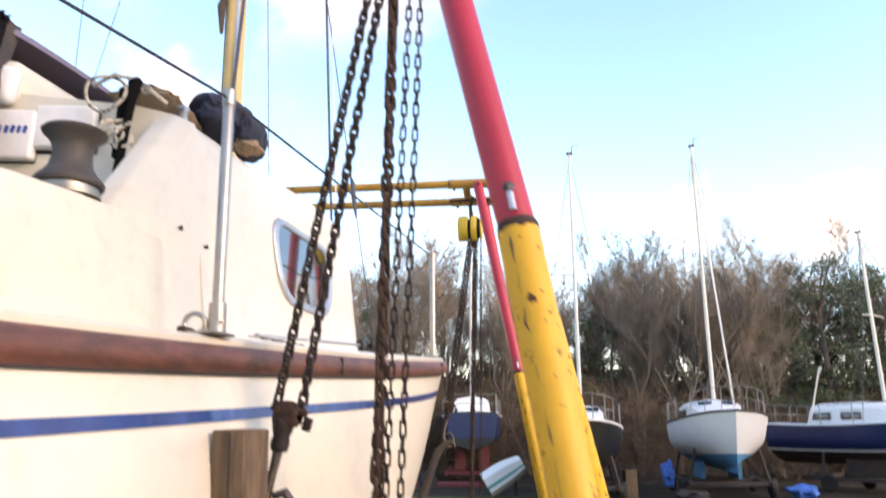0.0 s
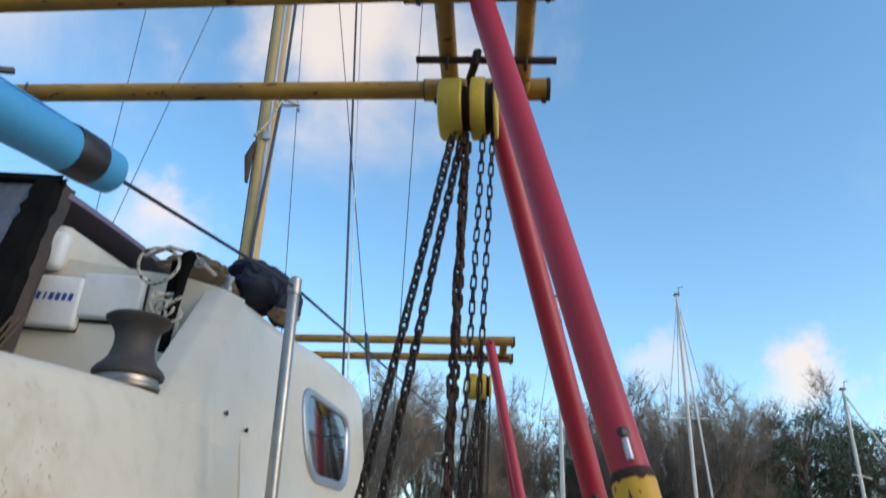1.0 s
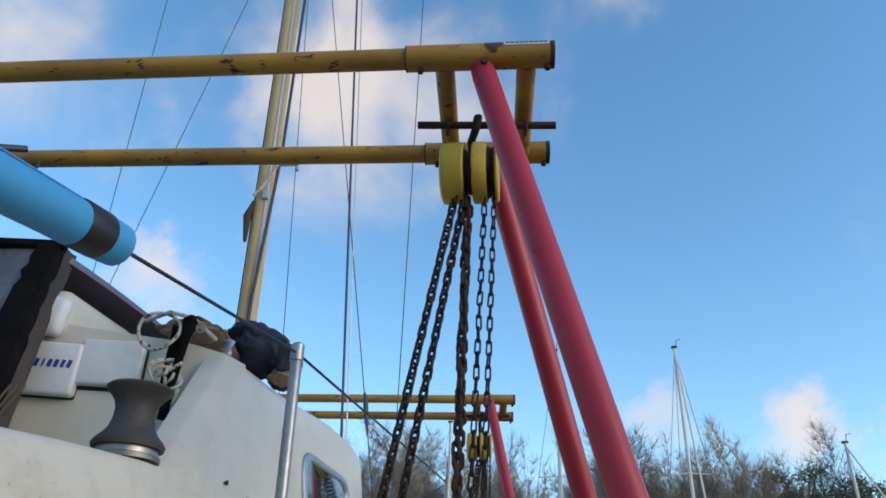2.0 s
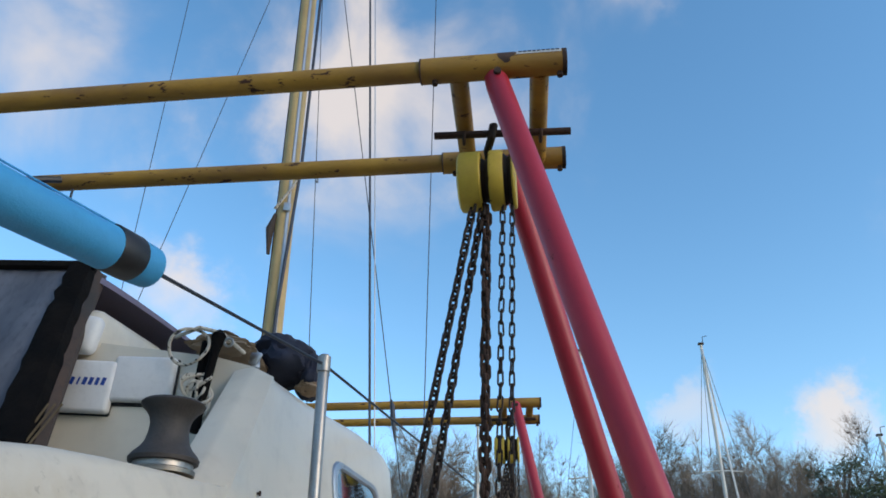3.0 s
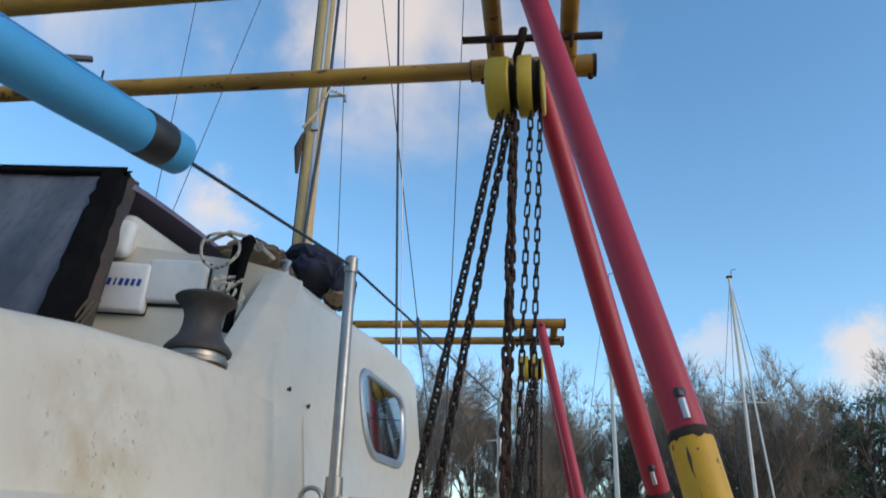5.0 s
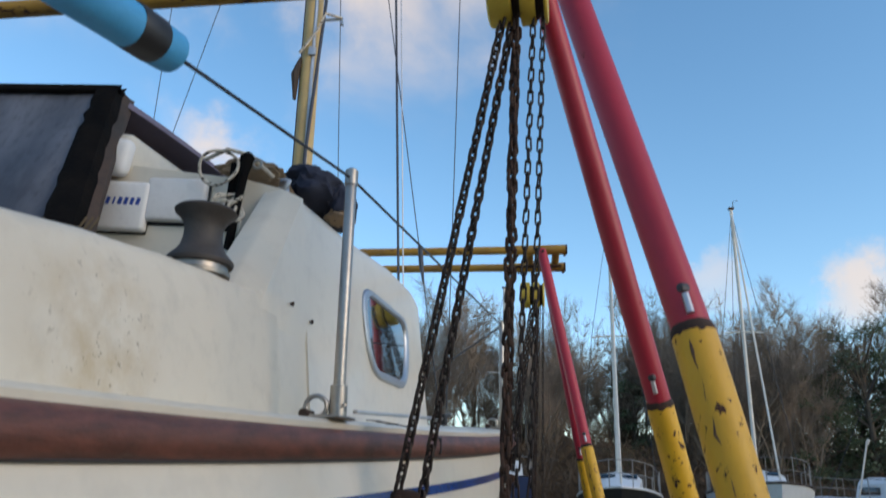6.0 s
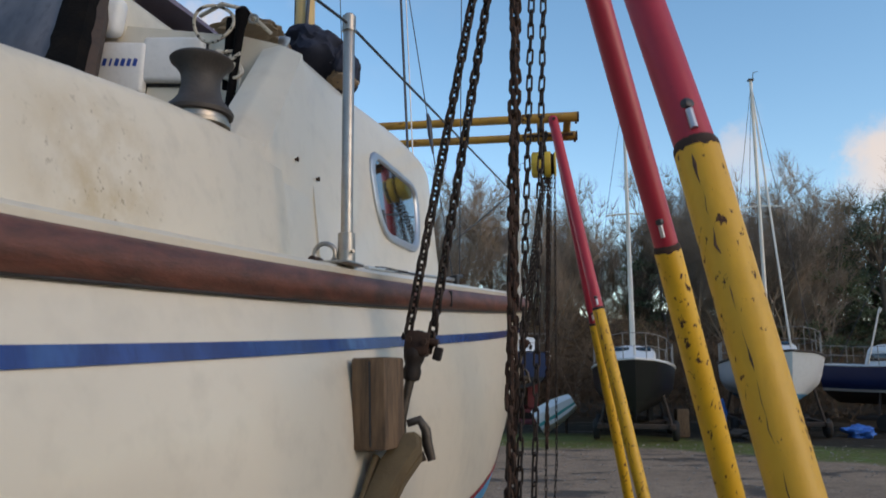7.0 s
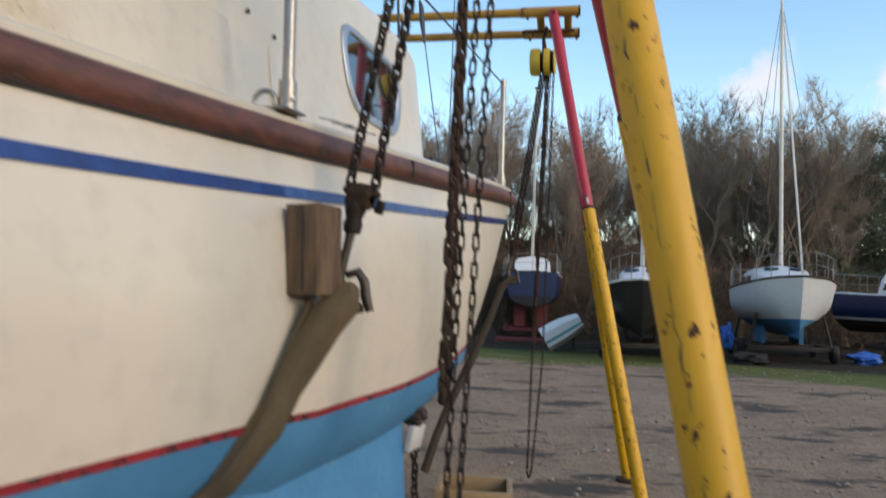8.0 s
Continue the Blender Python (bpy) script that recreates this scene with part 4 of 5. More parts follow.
# ---- hook, timber pad and sling on the near side ----
def hook_block(at, s, label):
    x, y, z = at
    h = empty("hook_block", at)
    tagged(h, label, "hook")
    tilt = pose(x, y, z, 0, 8, -12)
    bm = lathe(bmesh.new(), tilt @ pose(-0.008 * s, 0, -0.062 * s), [(0.012 * s, -0.028 * s), (0.022 * s, -0.024 * s), (0.025 * s, -0.004 * s), (0.021 * s, 0.012 * s), (0.027 * s, 0.030 * s), (0.030 * s, 0.050 * s), (0.022 * s, 0.066 * s)], 16)
    part("swivel_neck", bm, M_chain, h, "oily black swivel neck")
    bm = bmesh.new()
    for dy in (-1, 1):
        box(bm, tilt @ pose(0, dy * 0.021 * s, 0.012 * s), 0.066 * s, 0.009 * s, 0.056 * s, 0.004)
    box(bm, tilt @ pose(0, 0, -0.012 * s), 0.054 * s, 0.046 * s, 0.022 * s, 0.007, 3)
    part("sheave_body", bm, M_rust, h)
    part("sheave", lathe(bmesh.new(), tilt @ pose(-0.002, 0, 0.016 * s) @ pose(0, 0, 0, 90, 0, 0), [(0.026 * s, -0.015 * s), (0.027 * s, -0.010 * s), (0.018 * s, 0.0), (0.027 * s, 0.010 * s), (0.026 * s, 0.015 * s)], 18), M_chain, h)
    bm = bmesh.new()
    for dx in (-0.020, 0.022):
        tube(bm, [tilt @ Vector((dx * s, -0.034 * s, 0.016 * s)), tilt @ Vector((dx * s, 0.034 * s, 0.016 * s))], 0.0085 * s, 6)
    tube(bm, [tilt @ Vector((-0.047 * s, -0.004, 0.022 * s)), tilt @ Vector((0.05 * s, 0.004, 0.016 * s))], 0.010 * s, 10)
    part("sheave_pin", bm, M_rust, h)
    part("chain_anchor", box_bm(pose(x + 0.05 * s, y + 0.01, z - 0.018, 0, 15, -12), 0.022 * s, 0.02 * s, 0.035 * s, 0.004), M_chain, h)
    pts = [(x - 0.02 * s, y, z - 0.08 * s), (x - 0.03 * s, y, z - 0.13 * s), (x - 0.045 * s, y - 0.01, z - 0.19 * s), (x - 0.045 * s, y - 0.015, z - 0.25 * s), (x - 0.015 * s, y - 0.01, z - 0.285 * s), (x + 0.02 * s, y - 0.005, z - 0.275 * s)]
    part("hook", tube_bm(pts, [0.013 * s, 0.011 * s, 0.016 * s, 0.021 * s, 0.018 * s, 0.012 * s], 12), M_shank, h, "worn bare-metal lifting hook")
    pts = [(x - 0.025 * s, y - 0.012, z - 0.195 * s), (x + 0.005 * s, y - 0.012, z - 0.185 * s), (x + 0.022 * s, y - 0.010, z - 0.21 * s), (x + 0.026 * s, y - 0.01, z - 0.245 * s), (x + 0.038 * s, y - 0.01, z - 0.285 * s)]
    part("hook_tip", tube_bm(pts, [0.010 * s, 0.012 * s, 0.013 * s, 0.014 * s, 0.011 * s], 10), M_shank, h, "bare brown steel hook tip")
    return h


hook_block((-0.405, 1.975, 1.640), 1.0, "rusty steel hook block on the load chain")
hx = hull_x(1.885, 1.5)
pad = part("timber_pad", box_bm(pose(hx + 0.042, 1.872, 1.500, 0, -2, -18), 0.09, 0.115, 0.218, 0.006, 2), M_block)
tagged(pad, "weathered brown timber pad between sling and hull", "timber block")
part("split", box_bm(pose(hx + 0.03, 1.814, 1.50, 0, -2, -18), 0.004, 0.004, 0.20), M_ink, pad)


def ribbon(path, widths, thick, across):
    """A webbing strap: a soft flat section swept along points."""
    rows = []
    pts = [Vector(p) for p in path]
    for i, p in enumerate(pts):
        d = (pts[min(i + 1, len(pts) - 1)] - pts[max(i - 1, 0)]).normalized()
        a = Vector(across[i])
        a = (a - d * a.dot(d)).normalized()
        n = d.cross(a)
        w, t = widths[i] / 2, thick[i] / 2
        prof = [(-w, -t * 0.3), (-w * 0.9, -t), (w * 0.9, -t), (w, -t * 0.3), (w, t * 0.3), (w * 0.9, t), (w * 0.1, t * 1.15), (0, t * 0.8), (-w * 0.1, t * 1.15), (-w * 0.9, t), (-w, t * 0.3)]
        rows.append([p + a * u + n * v for u, v in prof])
    bm = grid_bm(rows, close=True)
    for r in (rows[0], rows[-1]):
        bm.faces.new([bm.verts.new(q) for q in r])
    return bm


path, wid, thk, acr = [], [], [], []
for z, y, lift, w, t in ((1.415, 1.93, 0.075, 0.055, 0.05), (1.385, 1.915, 0.078, 0.090, 0.058), (1.335, 1.885, 0.068, 0.102, 0.056), (1.26, 1.845, 0.052, 0.098, 0.046), (1.18, 1.80, 0.040, 0.090, 0.036), (1.09, 1.765, 0.035, 0.086, 0.03), (0.98, 1.70, 0.022, 0.088, 0.026), (0.86, 1.63, 0.016, 0.09, 0.02), (0.72, 1.56, 0.012, 0.09, 0.02), (0.60, 1.5, 0.012, 0.09, 0.02)):
    path.append((hull_x(y, z) + lift, y, z))
    wid.append(w), thk.append(t), acr.append((0.25, 0.97, -0.1))
strap = part("lifting_sling", ribbon(path, wid, thk, acr), M_strap)
tagged(strap, "worn olive-brown webbing lifting sling under the hull", "sling")
path2, w2, t2, a2 = [], [], [], []
for z, y, lift, w in ((1.37, 1.875, 0.035, 0.05), (1.25, 1.825, 0.022, 0.055), (1.12, 1.77, 0.014, 0.06), (0.98, 1.69, 0.010, 0.07)):
    path2.append((hull_x(y, z) + lift, y, z))
    w2.append(w), t2.append(0.012), a2.append((0.25, 0.97, -0.1))
part("sling_return", ribbon(path2, w2, t2, a2), M_strap, strap)

# far sling: hook, strap hugging the bow sections
hook_block((0.045, 5.40, 1.775), 0.95, "rusty steel hook block by the bow")
path, wid, thk, acr = [], [], [], []
for x, y, z in ((0.035, 5.40, 1.53), (0.0, 5.37, 1.52), (-0.051, 5.30, 1.465), (-0.131, 5.15, 1.231), (-0.238, 5.0, 0.973), (-0.349, 4.85, 0.732), (-0.423, 4.75, 0.534), (-0.485, 4.68, 0.322)):
    path.append((x + 0.01, y, z))
    wid.append(0.085), thk.append(0.03), acr.append((0.3, 0.95, 0))
strap = part("lifting_sling", ribbon(path, wid, thk, acr), M_dark_strap)
tagged(strap, "dark webbing lifting sling near the bow", "sling")
far_pad = part("timber_pad", box_bm(pose(hull_x(5.36, 1.6) + 0.05, 5.36, 1.58, 0, 8, 20), 0.09, 0.12, 0.22, 0.006), M_block)
tagged(far_pad, "weathered brown timber pad by the bow sling", "timber block")
# chain round the keel
chain("keel_chain", [(-0.375, 3.03, 0.99), (-0.36, 3.05, 0.80), (-0.352, 3.05, 0.62), (-0.35, 3.04, 0.40)], L_load, 0.0285, "dark chain hanging beside the keel", 10, 0.004, 21)
bm = lump(bmesh.new(), (-0.36, 3.02, 0.93), (0.05, 0.05, 0.035), 14, 0.4)
rag = part("tie_rag", bm, M_trolley)
tagged(rag, "dark oily rag knotted on the keel chain", "rag")


# ---- gantries ----
def gantry(bars, legs, r_in, r_out, sleeve, crosses, rod, label):
    """Two beams with end sleeves, cross pieces, and legs of red tube in yellow tube."""
    g = empty("lifting_gantry", (bars[0][1][0], bars[0][1][1], 0))
    tagged(g, label, "gantry", "lifting gantries")
    for a, b in bars:
        a, b = Vector(a), Vector(b)
        d = (b - a).normalized()
        beam = part("beam", tube_bm([a, b - d * sleeve], r_in, 24), M_bar, g, "weathered yellow steel beam")
        s0, s1 = b - d * sleeve, b
        bm = bmesh.new()
        n = 24
        up = Vector((0, 0, 1))
        sd = d.cross(up)
        rings = [[p + (up * math.cos(q) + sd * math.sin(q)) * r for q in (2 * math.pi * k / n for k in range(n))] for p, r in ((s0 + d * 0.002, r_in), (s0, r_out), (s1, r_out), (s1, r_out - 0.006), (s1 - d * 0.12, r_out - 0.006))]
        grid_bm(rings, bm, close=True)
        part("end_sleeve", bm, M_bar, beam, "rust-flecked yellow end sleeve")
        rim = [[p + (up * math.cos(q) + sd * math.sin(q)) * r for q in (2 * math.pi * k / n for k in range(n))] for p, r in ((s1 - d * 0.012, r_out), (s1 - d * 0.011, r_out + 0.0012), (s1 + d * 0.001, r_out + 0.0012), (s1 + d * 0.001, r_out - 0.007))]
        part("rusty_rim", grid_bm(rim, close=True), M_rust, beam)
        part("sleeve_seam", tube_bm([s0 - d * 0.001 + (up * math.cos(q) + sd * math.sin(q)) * (r_out - 0.002) for q in (2 * math.pi * k / n for k in range(n))], 0.0032, 6, closed=True), M_scorch, beam)
        for q in (0.04, sleeve - 0.02):
            part("clamp_bolt", tube_bm([s0 + d * q - up * (r_out - 0.004), s0 + d * q - up * (r_out + 0.014)], 0.009, 6), M_rust, beam)
    for a, b in crosses:
        part("cross_piece", tube_bm([a, b], r_in * 0.92, 20), M_bar, g)
    if rod:
        r = part("carrying_rod", tube_bm(rod, 0.012, 12), M_rust, g, "rusty carrying rod")
        for k in (0.22, 0.78):
            p = Vector(rod[0]).lerp(Vector(rod[1]), k)
            u = [p + Vector((0, 0.018 * math.cos(a), 0.02 + 0.035 * math.sin(a) - 0.02)) for a in (math.pi * j / 8 + math.pi for j in range(9))]
            part("lug", tube_bm(u, 0.005, 8), M_rust, r)
    for top, joint, foot, r, pin in legs:
        t, j, f = Vector(top), Vector(joint), Vector(foot)
        d = (j - t).normalized()
        leg = part("upper_leg", tube_bm([t, t + d * 0.012, t + d * 0.05, j + d * 0.03], [r * 0.7, r * 0.92, r, r], 28), M_red, g, "red painted upper leg tube")
        part("leg_bolt", tube_bm([t + d * 0.03 + Vector((0, -r - 0.012, 0)), t + d * 0.03 + Vector((0, r + 0.012, 0))], 0.011, 8), M_rust, leg)
        ro = r * 1.12
        d2 = (f - j).normalized()
        low = part("lower_leg", tube_bm([j, j + d2 * 0.004, f], [ro * 0.985, ro, ro], 28), M_yellow, g, "yellow painted lower leg tube with rust chips")
        bm = tube_bm([j - d2 * 0.012, j - d2 * 0.006, j + d2 * 0.003, j + d2 * 0.010], [r * 1.02, r * 1.10, ro * 1.010, ro * 1.008], 40, cap=False)
        for k, v in enumerate(bm.verts):
            ragged = noise.noise((k % 40 * 0.45, t.x * 7, k // 40))
            v.co += d2 * (0.012 * max(0, ragged) - 0.003 if k >= 120 else 0.003 * ragged)
        part("rust_collar", bm, M_rust, low, "ragged rust collar")
        face = Vector(pin).normalized()
        pp = j - d2 * 0.055 + face * (r * 0.9)
        part("locking_pin", tube_bm([pp + d2 * 0.026 + face * 0.007, pp - d2 * 0.012 + face * 0.005], 0.0070, 10), M_alloy, leg, "bare steel locking pin")
        part("pin_hole", box_bm(Matrix.Translation(pp - d2 * 0.024) @ d2.to_track_quat("Z", "Y").to_matrix().to_4x4(), 0.024, 0.020, 0.020, 0.006), M_ink, leg)
        part("foot_plate", lathe(bmesh.new(), Matrix.Translation((f.x, f.y, 0.0)), [(0.09, -0.01), (0.09, 0.022), (0.05, 0.03)], 20), M_rust, low)
        # weld seam down the lower tube
        q = ro * 1.0
        sx = Vector((-0.55, -0.83, 0))
        pts = [(j + d2 * (0.02 + 0.021 * k) + sx * (q - 0.0006) + Vector((0.0055, -0.0030, 0)) * noise.noise((k * 0.7, t.x * 9, 1)), 0.0009 + 0.0040 * max(0, noise.noise((k * 0.45, t.y * 5, 3)))) for k in range(46)]
        part("seam", tube_bm([p for p, w in pts], [w for p, w in pts], 6), M_scorch, low)
    return g


def mirrored(leg, c):
    t, j, f, r, pin = leg
    return tuple((2 * c - p[0], p[1] + 0.113 * 2 * (p[0] - c), p[2]) for p in (t, j, f)) + (r, (-pin[0], pin[1], 0))


leg_a = ((-0.128, 1.585, 3.288), (0.137, 1.30, 1.960), (0.410, 0.84, 0.0), 0.0352, (-0.18, -1, 0))
leg_b = ((-0.062, 2.005, 3.29), (0.330, 2.322, 1.955), (0.872, 2.80, 0.0), 0.0368, (-0.35, -1, 0))
gantry([((-4.1, 2.022, 3.265), (0.078, 1.55, 3.308)), ((-4.0, 2.47, 3.308), (0.145, 2.02, 3.308))], [leg_a, leg_b, mirrored(leg_a, -1.9), mirrored(leg_b, -1.9)], 0.031, 0.0380, 0.42,
       [((-0.231, 1.60, 3.295), (-0.186, 2.04, 3.295)), ((0.003, 1.575, 3.295), (0.048, 2.01, 3.295))], ((-0.303, 1.835, 3.252), (0.126, 1.80, 3.252)), "red and yellow telescopic tubular lifting gantry over the yacht")
leg_c = ((0.250, 5.10, 3.37), (0.492, 4.815, 1.978), (0.835, 4.395, 0.0), 0.0345, (-0.1, -1, 0))
leg_d = ((0.318, 5.50, 3.36), (0.600, 5.760, 1.945), (0.985, 6.10, 0.0), 0.0345, (-0.2, -1, 0))
gantry([((-4.0, 5.655, 3.385), (0.441, 5.14, 3.385)), ((-3.9, 6.0, 3.36), (0.473, 5.495, 3.36))], [leg_c, leg_d, mirrored(leg_c, -1.3), mirrored(leg_d, -1.3)], 0.030, 0.036, 0.40,
       [((0.17, 5.17, 3.37), (0.20, 5.53, 3.36)), ((0.36, 5.15, 3.37), (0.39, 5.50, 3.36))], ((0.05, 5.37, 3.315), (0.42, 5.32, 3.315)), "red and yellow tubular lifting gantry near the bow")

# sticker and scorch mark on the near beam end
def wrap(a, b, r, q0, q1, n=6):
    a, b = Vector(a), Vector(b)
    d = (b - a).normalized()
    up = Vector((0, 0, 1))
    sd = d.cross(up)
    return grid_bm([[p + (up * math.sin(q) + sd * math.cos(q)) * r for q in (lerp(q0, q1, k / n) for k in range(n + 1))] for p in (a, b)])


b0, b1 = Vector((-4.1, 2.022, 3.265)), Vector((0.078, 1.55, 3.308))
dd = (b1 - b0).normalized()
sticker = part("sticker", wrap(b1 - dd * 0.142, b1 - dd * 0.014, 0.0392, radians(10), radians(62)), M_label)
tagged(sticker, "white worn sticker with black print on the beam end", "sticker")
random.seed(3)
for k in range(9):
    s = 0.136 - k * 0.0133
    part("print_bar", wrap(b1 - dd * s, b1 - dd * (s - 0.0098), 0.0398, radians(22), radians(40 + random.choice((0, 0, 10)))), M_ink, sticker)
rows = []
for k in range(13):
    q = radians(lerp(-28, 80, k / 12))
    n0, n1 = noise.noise((k * 0.55, 1, 3)), noise.noise((k * 0.6, 8, 2))
    ring_dir = Vector((0, 0, 1)) * math.sin(q) + dd.cross(Vector((0, 0, 1))) * math.cos(q)
    narrow = 0.022 * math.sin(math.pi * k / 12)
    rows.append([b1 - dd * (0.176 + narrow + 0.012 * n0) + ring_dir * 0.0388, b1 - dd * (0.168 - narrow + 0.014 * n1) + ring_dir * 0.0388])
scorch = part("weld_scorch", grid_bm(rows), M_scorch)
tagged(scorch, "dark scorched patch round a weld on the beam", "weld mark")

# ---- timber crate on the ground under the bow ----
crate = empty("timber_crate", (-0.17, 4.75, 0))
tagged(crate, "raw pine timber crate standing on the gravel", "crate")
for dx, dy, sx, sy in ((0, -0.19, 0.46, 0.035), (0, 0.19, 0.46, 0.035), (-0.215, 0, 0.035, 0.35), (0.215, 0, 0.035, 0.35)):
    for k in range(2):
        part("board", box_bm(pose(-0.17 + dx, 4.75 + dy, 0.07 + 0.125 * k, 0, 0, 0), sx, sy, 0.115, 0.004), M_pine, crate)
part("base_board", box_bm(pose(-0.17, 4.75, 0.015), 0.42, 0.36, 0.02, 0.003), M_pine, crate)

# ---- boats laid up along the far edge ----
def laid_up(at, yaw, length, beam, free, keel_h, hull_mat, low_mat, mast_h, label, wins=2, legs=M_trolley, rake=0.0, full=2.0, boot=None):
    """A yacht ashore: bow along local +y, keel bottom on its trolley, built at the world place."""
    m = Matrix.Translation(at) @ pose(0, 0, 0, 0, 0, yaw)
    top = empty("laid_up_yacht", at)
    tagged(top, label, "boat", "yachts laid up ashore")
    base = keel_h

    def hb(s):      # half breadth along 0 stern .. 1 bow
        return beam / 2 * (0.74 + 0.52 * s if s < 0.5 else math.sqrt(max(0, 1 - ((s - 0.5) / 0.5) ** 2.2)))

    def sheer(s):
        return base + free * (0.92 + 0.25 * (s - 0.35) ** 2 * 2)

    st = [k / 24 for k in range(25)]

    def sect(s, side, a, b, n):
        y = (s - 0.5) * length
        rows = []
        for k in range(n + 1):
            w = lerp(a, b, k / n)      # 0 sheer .. 0.62 water .. 1 keel line
            shrink = 1 - 0.10 * w - (max(0, w - 0.35) / 0.65) ** full * 0.9
            fore = max(0, s - 0.55) / 0.45
            x = hb(s) * max(0.0, shrink - 0.35 * fore * w)
            z = lerp(sheer(s), base - 0.12, w)
            rows.append(m @ Vector((side * x, y - 0.45 * fore * w, z)))
        return rows

    for name, a, b, mat in (("hull_side", 0, 0.68, hull_mat), ("underbody", 0.68, 1.0, low_mat)):
        bm = bmesh.new()
        for side in (1, -1):
            grid_bm([sect(s, side, a, b, 6) for s in st], bm)
        grid_bm([sect(0, 1, a, b, 6), sect(0, -1, a, b, 6)], bm)
        part(name, bm, mat, top)
    if boot:
        bm = bmesh.new()
        for side in (1, -1):
            grid_bm([[p + (m.to_3x3() @ Vector((side * 0.03, 0.0, -0.006))) for p in sect(s, side, 0.60, 0.67, 2)] for s in st], bm)
        part("boot_top", bm, boot, top, "pale boot-top line")
    bm = bmesh.new()
    for side in (1, -1):
        tube(bm, [m @ Vector((side * hb(s), (s - 0.5) * length, sheer(s) + 0.01)) for s in st], 0.03, 6)
    part("gunwale", bm, M_white_hull if hull_mat is not M_white_hull else M_trolley, top)
    part("deck", grid_bm([[m @ Vector((hb(s) * q, (s - 0.5) * length, sheer(s) + 0.05 * (1 - q * q))) for q in (-1, -0.5, 0, 0.5, 1)] for s in st]), M_white_hull, top)
    # coachroof
    rows = []
    for s, h, w in ((0.22, 0.02, 0.60), (0.24, 0.56, 0.58), (0.45, 0.58, 0.60), (0.58, 0.52, 0.58), (0.66, 0.34, 0.50), (0.80, 0.02, 0.38)):
        z, bw = sheer(s), hb(0.5) * w
        prof = [(-bw, 0), (-bw * 0.94, h * 0.8), (-bw * 0.75, h), (0, h * 1.15), (bw * 0.75, h), (bw * 0.94, h * 0.8), (bw, 0)]
        rows.append([m @ Vector((a, (s - 0.5) * length, z + c)) for a, c in prof])
    roof = part("coachroof", grid_bm(rows), M_white_hull, top)
    for side in (1, -1):
        for k in range(wins):
            s = 0.30 + 0.15 * k
            bw = hb(0.5) * 0.595
            w, h = length * 0.05, 0.105
            bm = box_bm(m @ pose(side * (bw - 0.004), (s - 0.5) * length, sheer(s) + 0.26, 0, side * -6, 0), 0.03, 2 * w, 2 * h, 0.012)
            part("window", bm, M_glass, roof, "dark cabin window")
    for sx in (-0.3, 0.3):
        part("window", box_bm(m @ pose(sx * beam * 0.42, 0.125 * length, sheer(0.62) + 0.475, -38, 0, 0), 0.36, 0.16, 0.02, 0.008), M_glass, roof)
    # spar, stays
    fy = 0.06 * length
    rz = sheer(0.55) + 0.54
    part("mast", tube_bm([m @ Vector((0, fy, rz)), m @ Vector((rake, fy - 0.1, mast_h))], [0.055, 0.042], 10), M_pole, top, "pale alloy mast")
    head = m @ Vector((rake, fy - 0.1, mast_h - 0.1))
    part("masthead", box_bm(Matrix.Translation(head + Vector((0, 0, 0.12))), 0.16, 0.12, 0.06, 0.01), M_trolley, top)
    part("wind_vane", tube_bm([head + Vector((0.05, 0, 0.1)), head + Vector((0.08, 0, 0.35)), head + Vector((0.22, 0, 0.38))], 0.012, 5), M_trolley, top)
    part("forestay", tube_bm([head, m @ Vector((0, length * 0.48, sheer(0.97) + 0.1))], 0.026, 6), M_pole, top, "furled forestay")
    for side in (1, -1):
        part("shroud", tube_bm([head, m @ Vector((side * 0.55, fy, lerp(rz, mast_h, 0.5))), m @ Vector((side * hb(0.5) * 0.96, fy - 0.1, sheer(0.5)))], 0.008, 4), M_wire, top)
        part("spreader", tube_bm([m @ Vector((0, fy, lerp(rz, mast_h, 0.5) + 0.03)), m @ Vector((side * 0.55, fy, lerp(rz, mast_h, 0.5)))], 0.018, 6), M_pole, top)
    part("backstay", tube_bm([head, m @ Vector((0, -length * 0.5, sheer(0)))], 0.008, 4), M_wire, top)
    # rails at bow and stern
    for s0, s1, k in ((0.84, 0.985, "pulpit"), (0.16, 0.01, "pushpit")):
        bm = bmesh.new()
        ring = []
        for side in (-1, 1):
            for s in ((s0, lerp(s0, s1, 0.6), s1) if side < 0 else (s1, lerp(s0, s1, 0.6), s0)):
                ring.append(m @ Vector((side * max(hb(s) * 0.95, 0.08), (s - 0.5) * length, sheer(s) + 0.58)))
        tube(bm, ring, 0.011, 6)
        rail = part(k, bm, M_rail, top, "thin metal guard rail")
        part("lower_rail", tube_bm([p - Vector((0, 0, 0.28)) for p in ring], 0.008, 6), M_rail, rail)
        for p in ring:
            part("post", tube_bm([p, p - Vector((0, 0, 0.56))], 0.010, 6), M_rail, rail)
    for side in (1, -1):
        part("guard_wire", tube_bm([m @ Vector((side * hb(s) * 0.96, (s - 0.5) * length, sheer(s) + 0.56)) for s in (0.14, 0.4, 0.6, 0.85)], 0.008, 5), M_wire, top)
        for s in (0.33, 0.5, 0.67):
            p = m @ Vector((side * hb(s) * 0.96, (s - 0.5) * length, sheer(s)))
            part("stanchion", tube_bm([p, p + Vector((0, 0, 0.58))], 0.013, 6), M_rail, top)
    # keels down to the trolley
    fat = 0.17 if legs is M_red_hull else 0.06
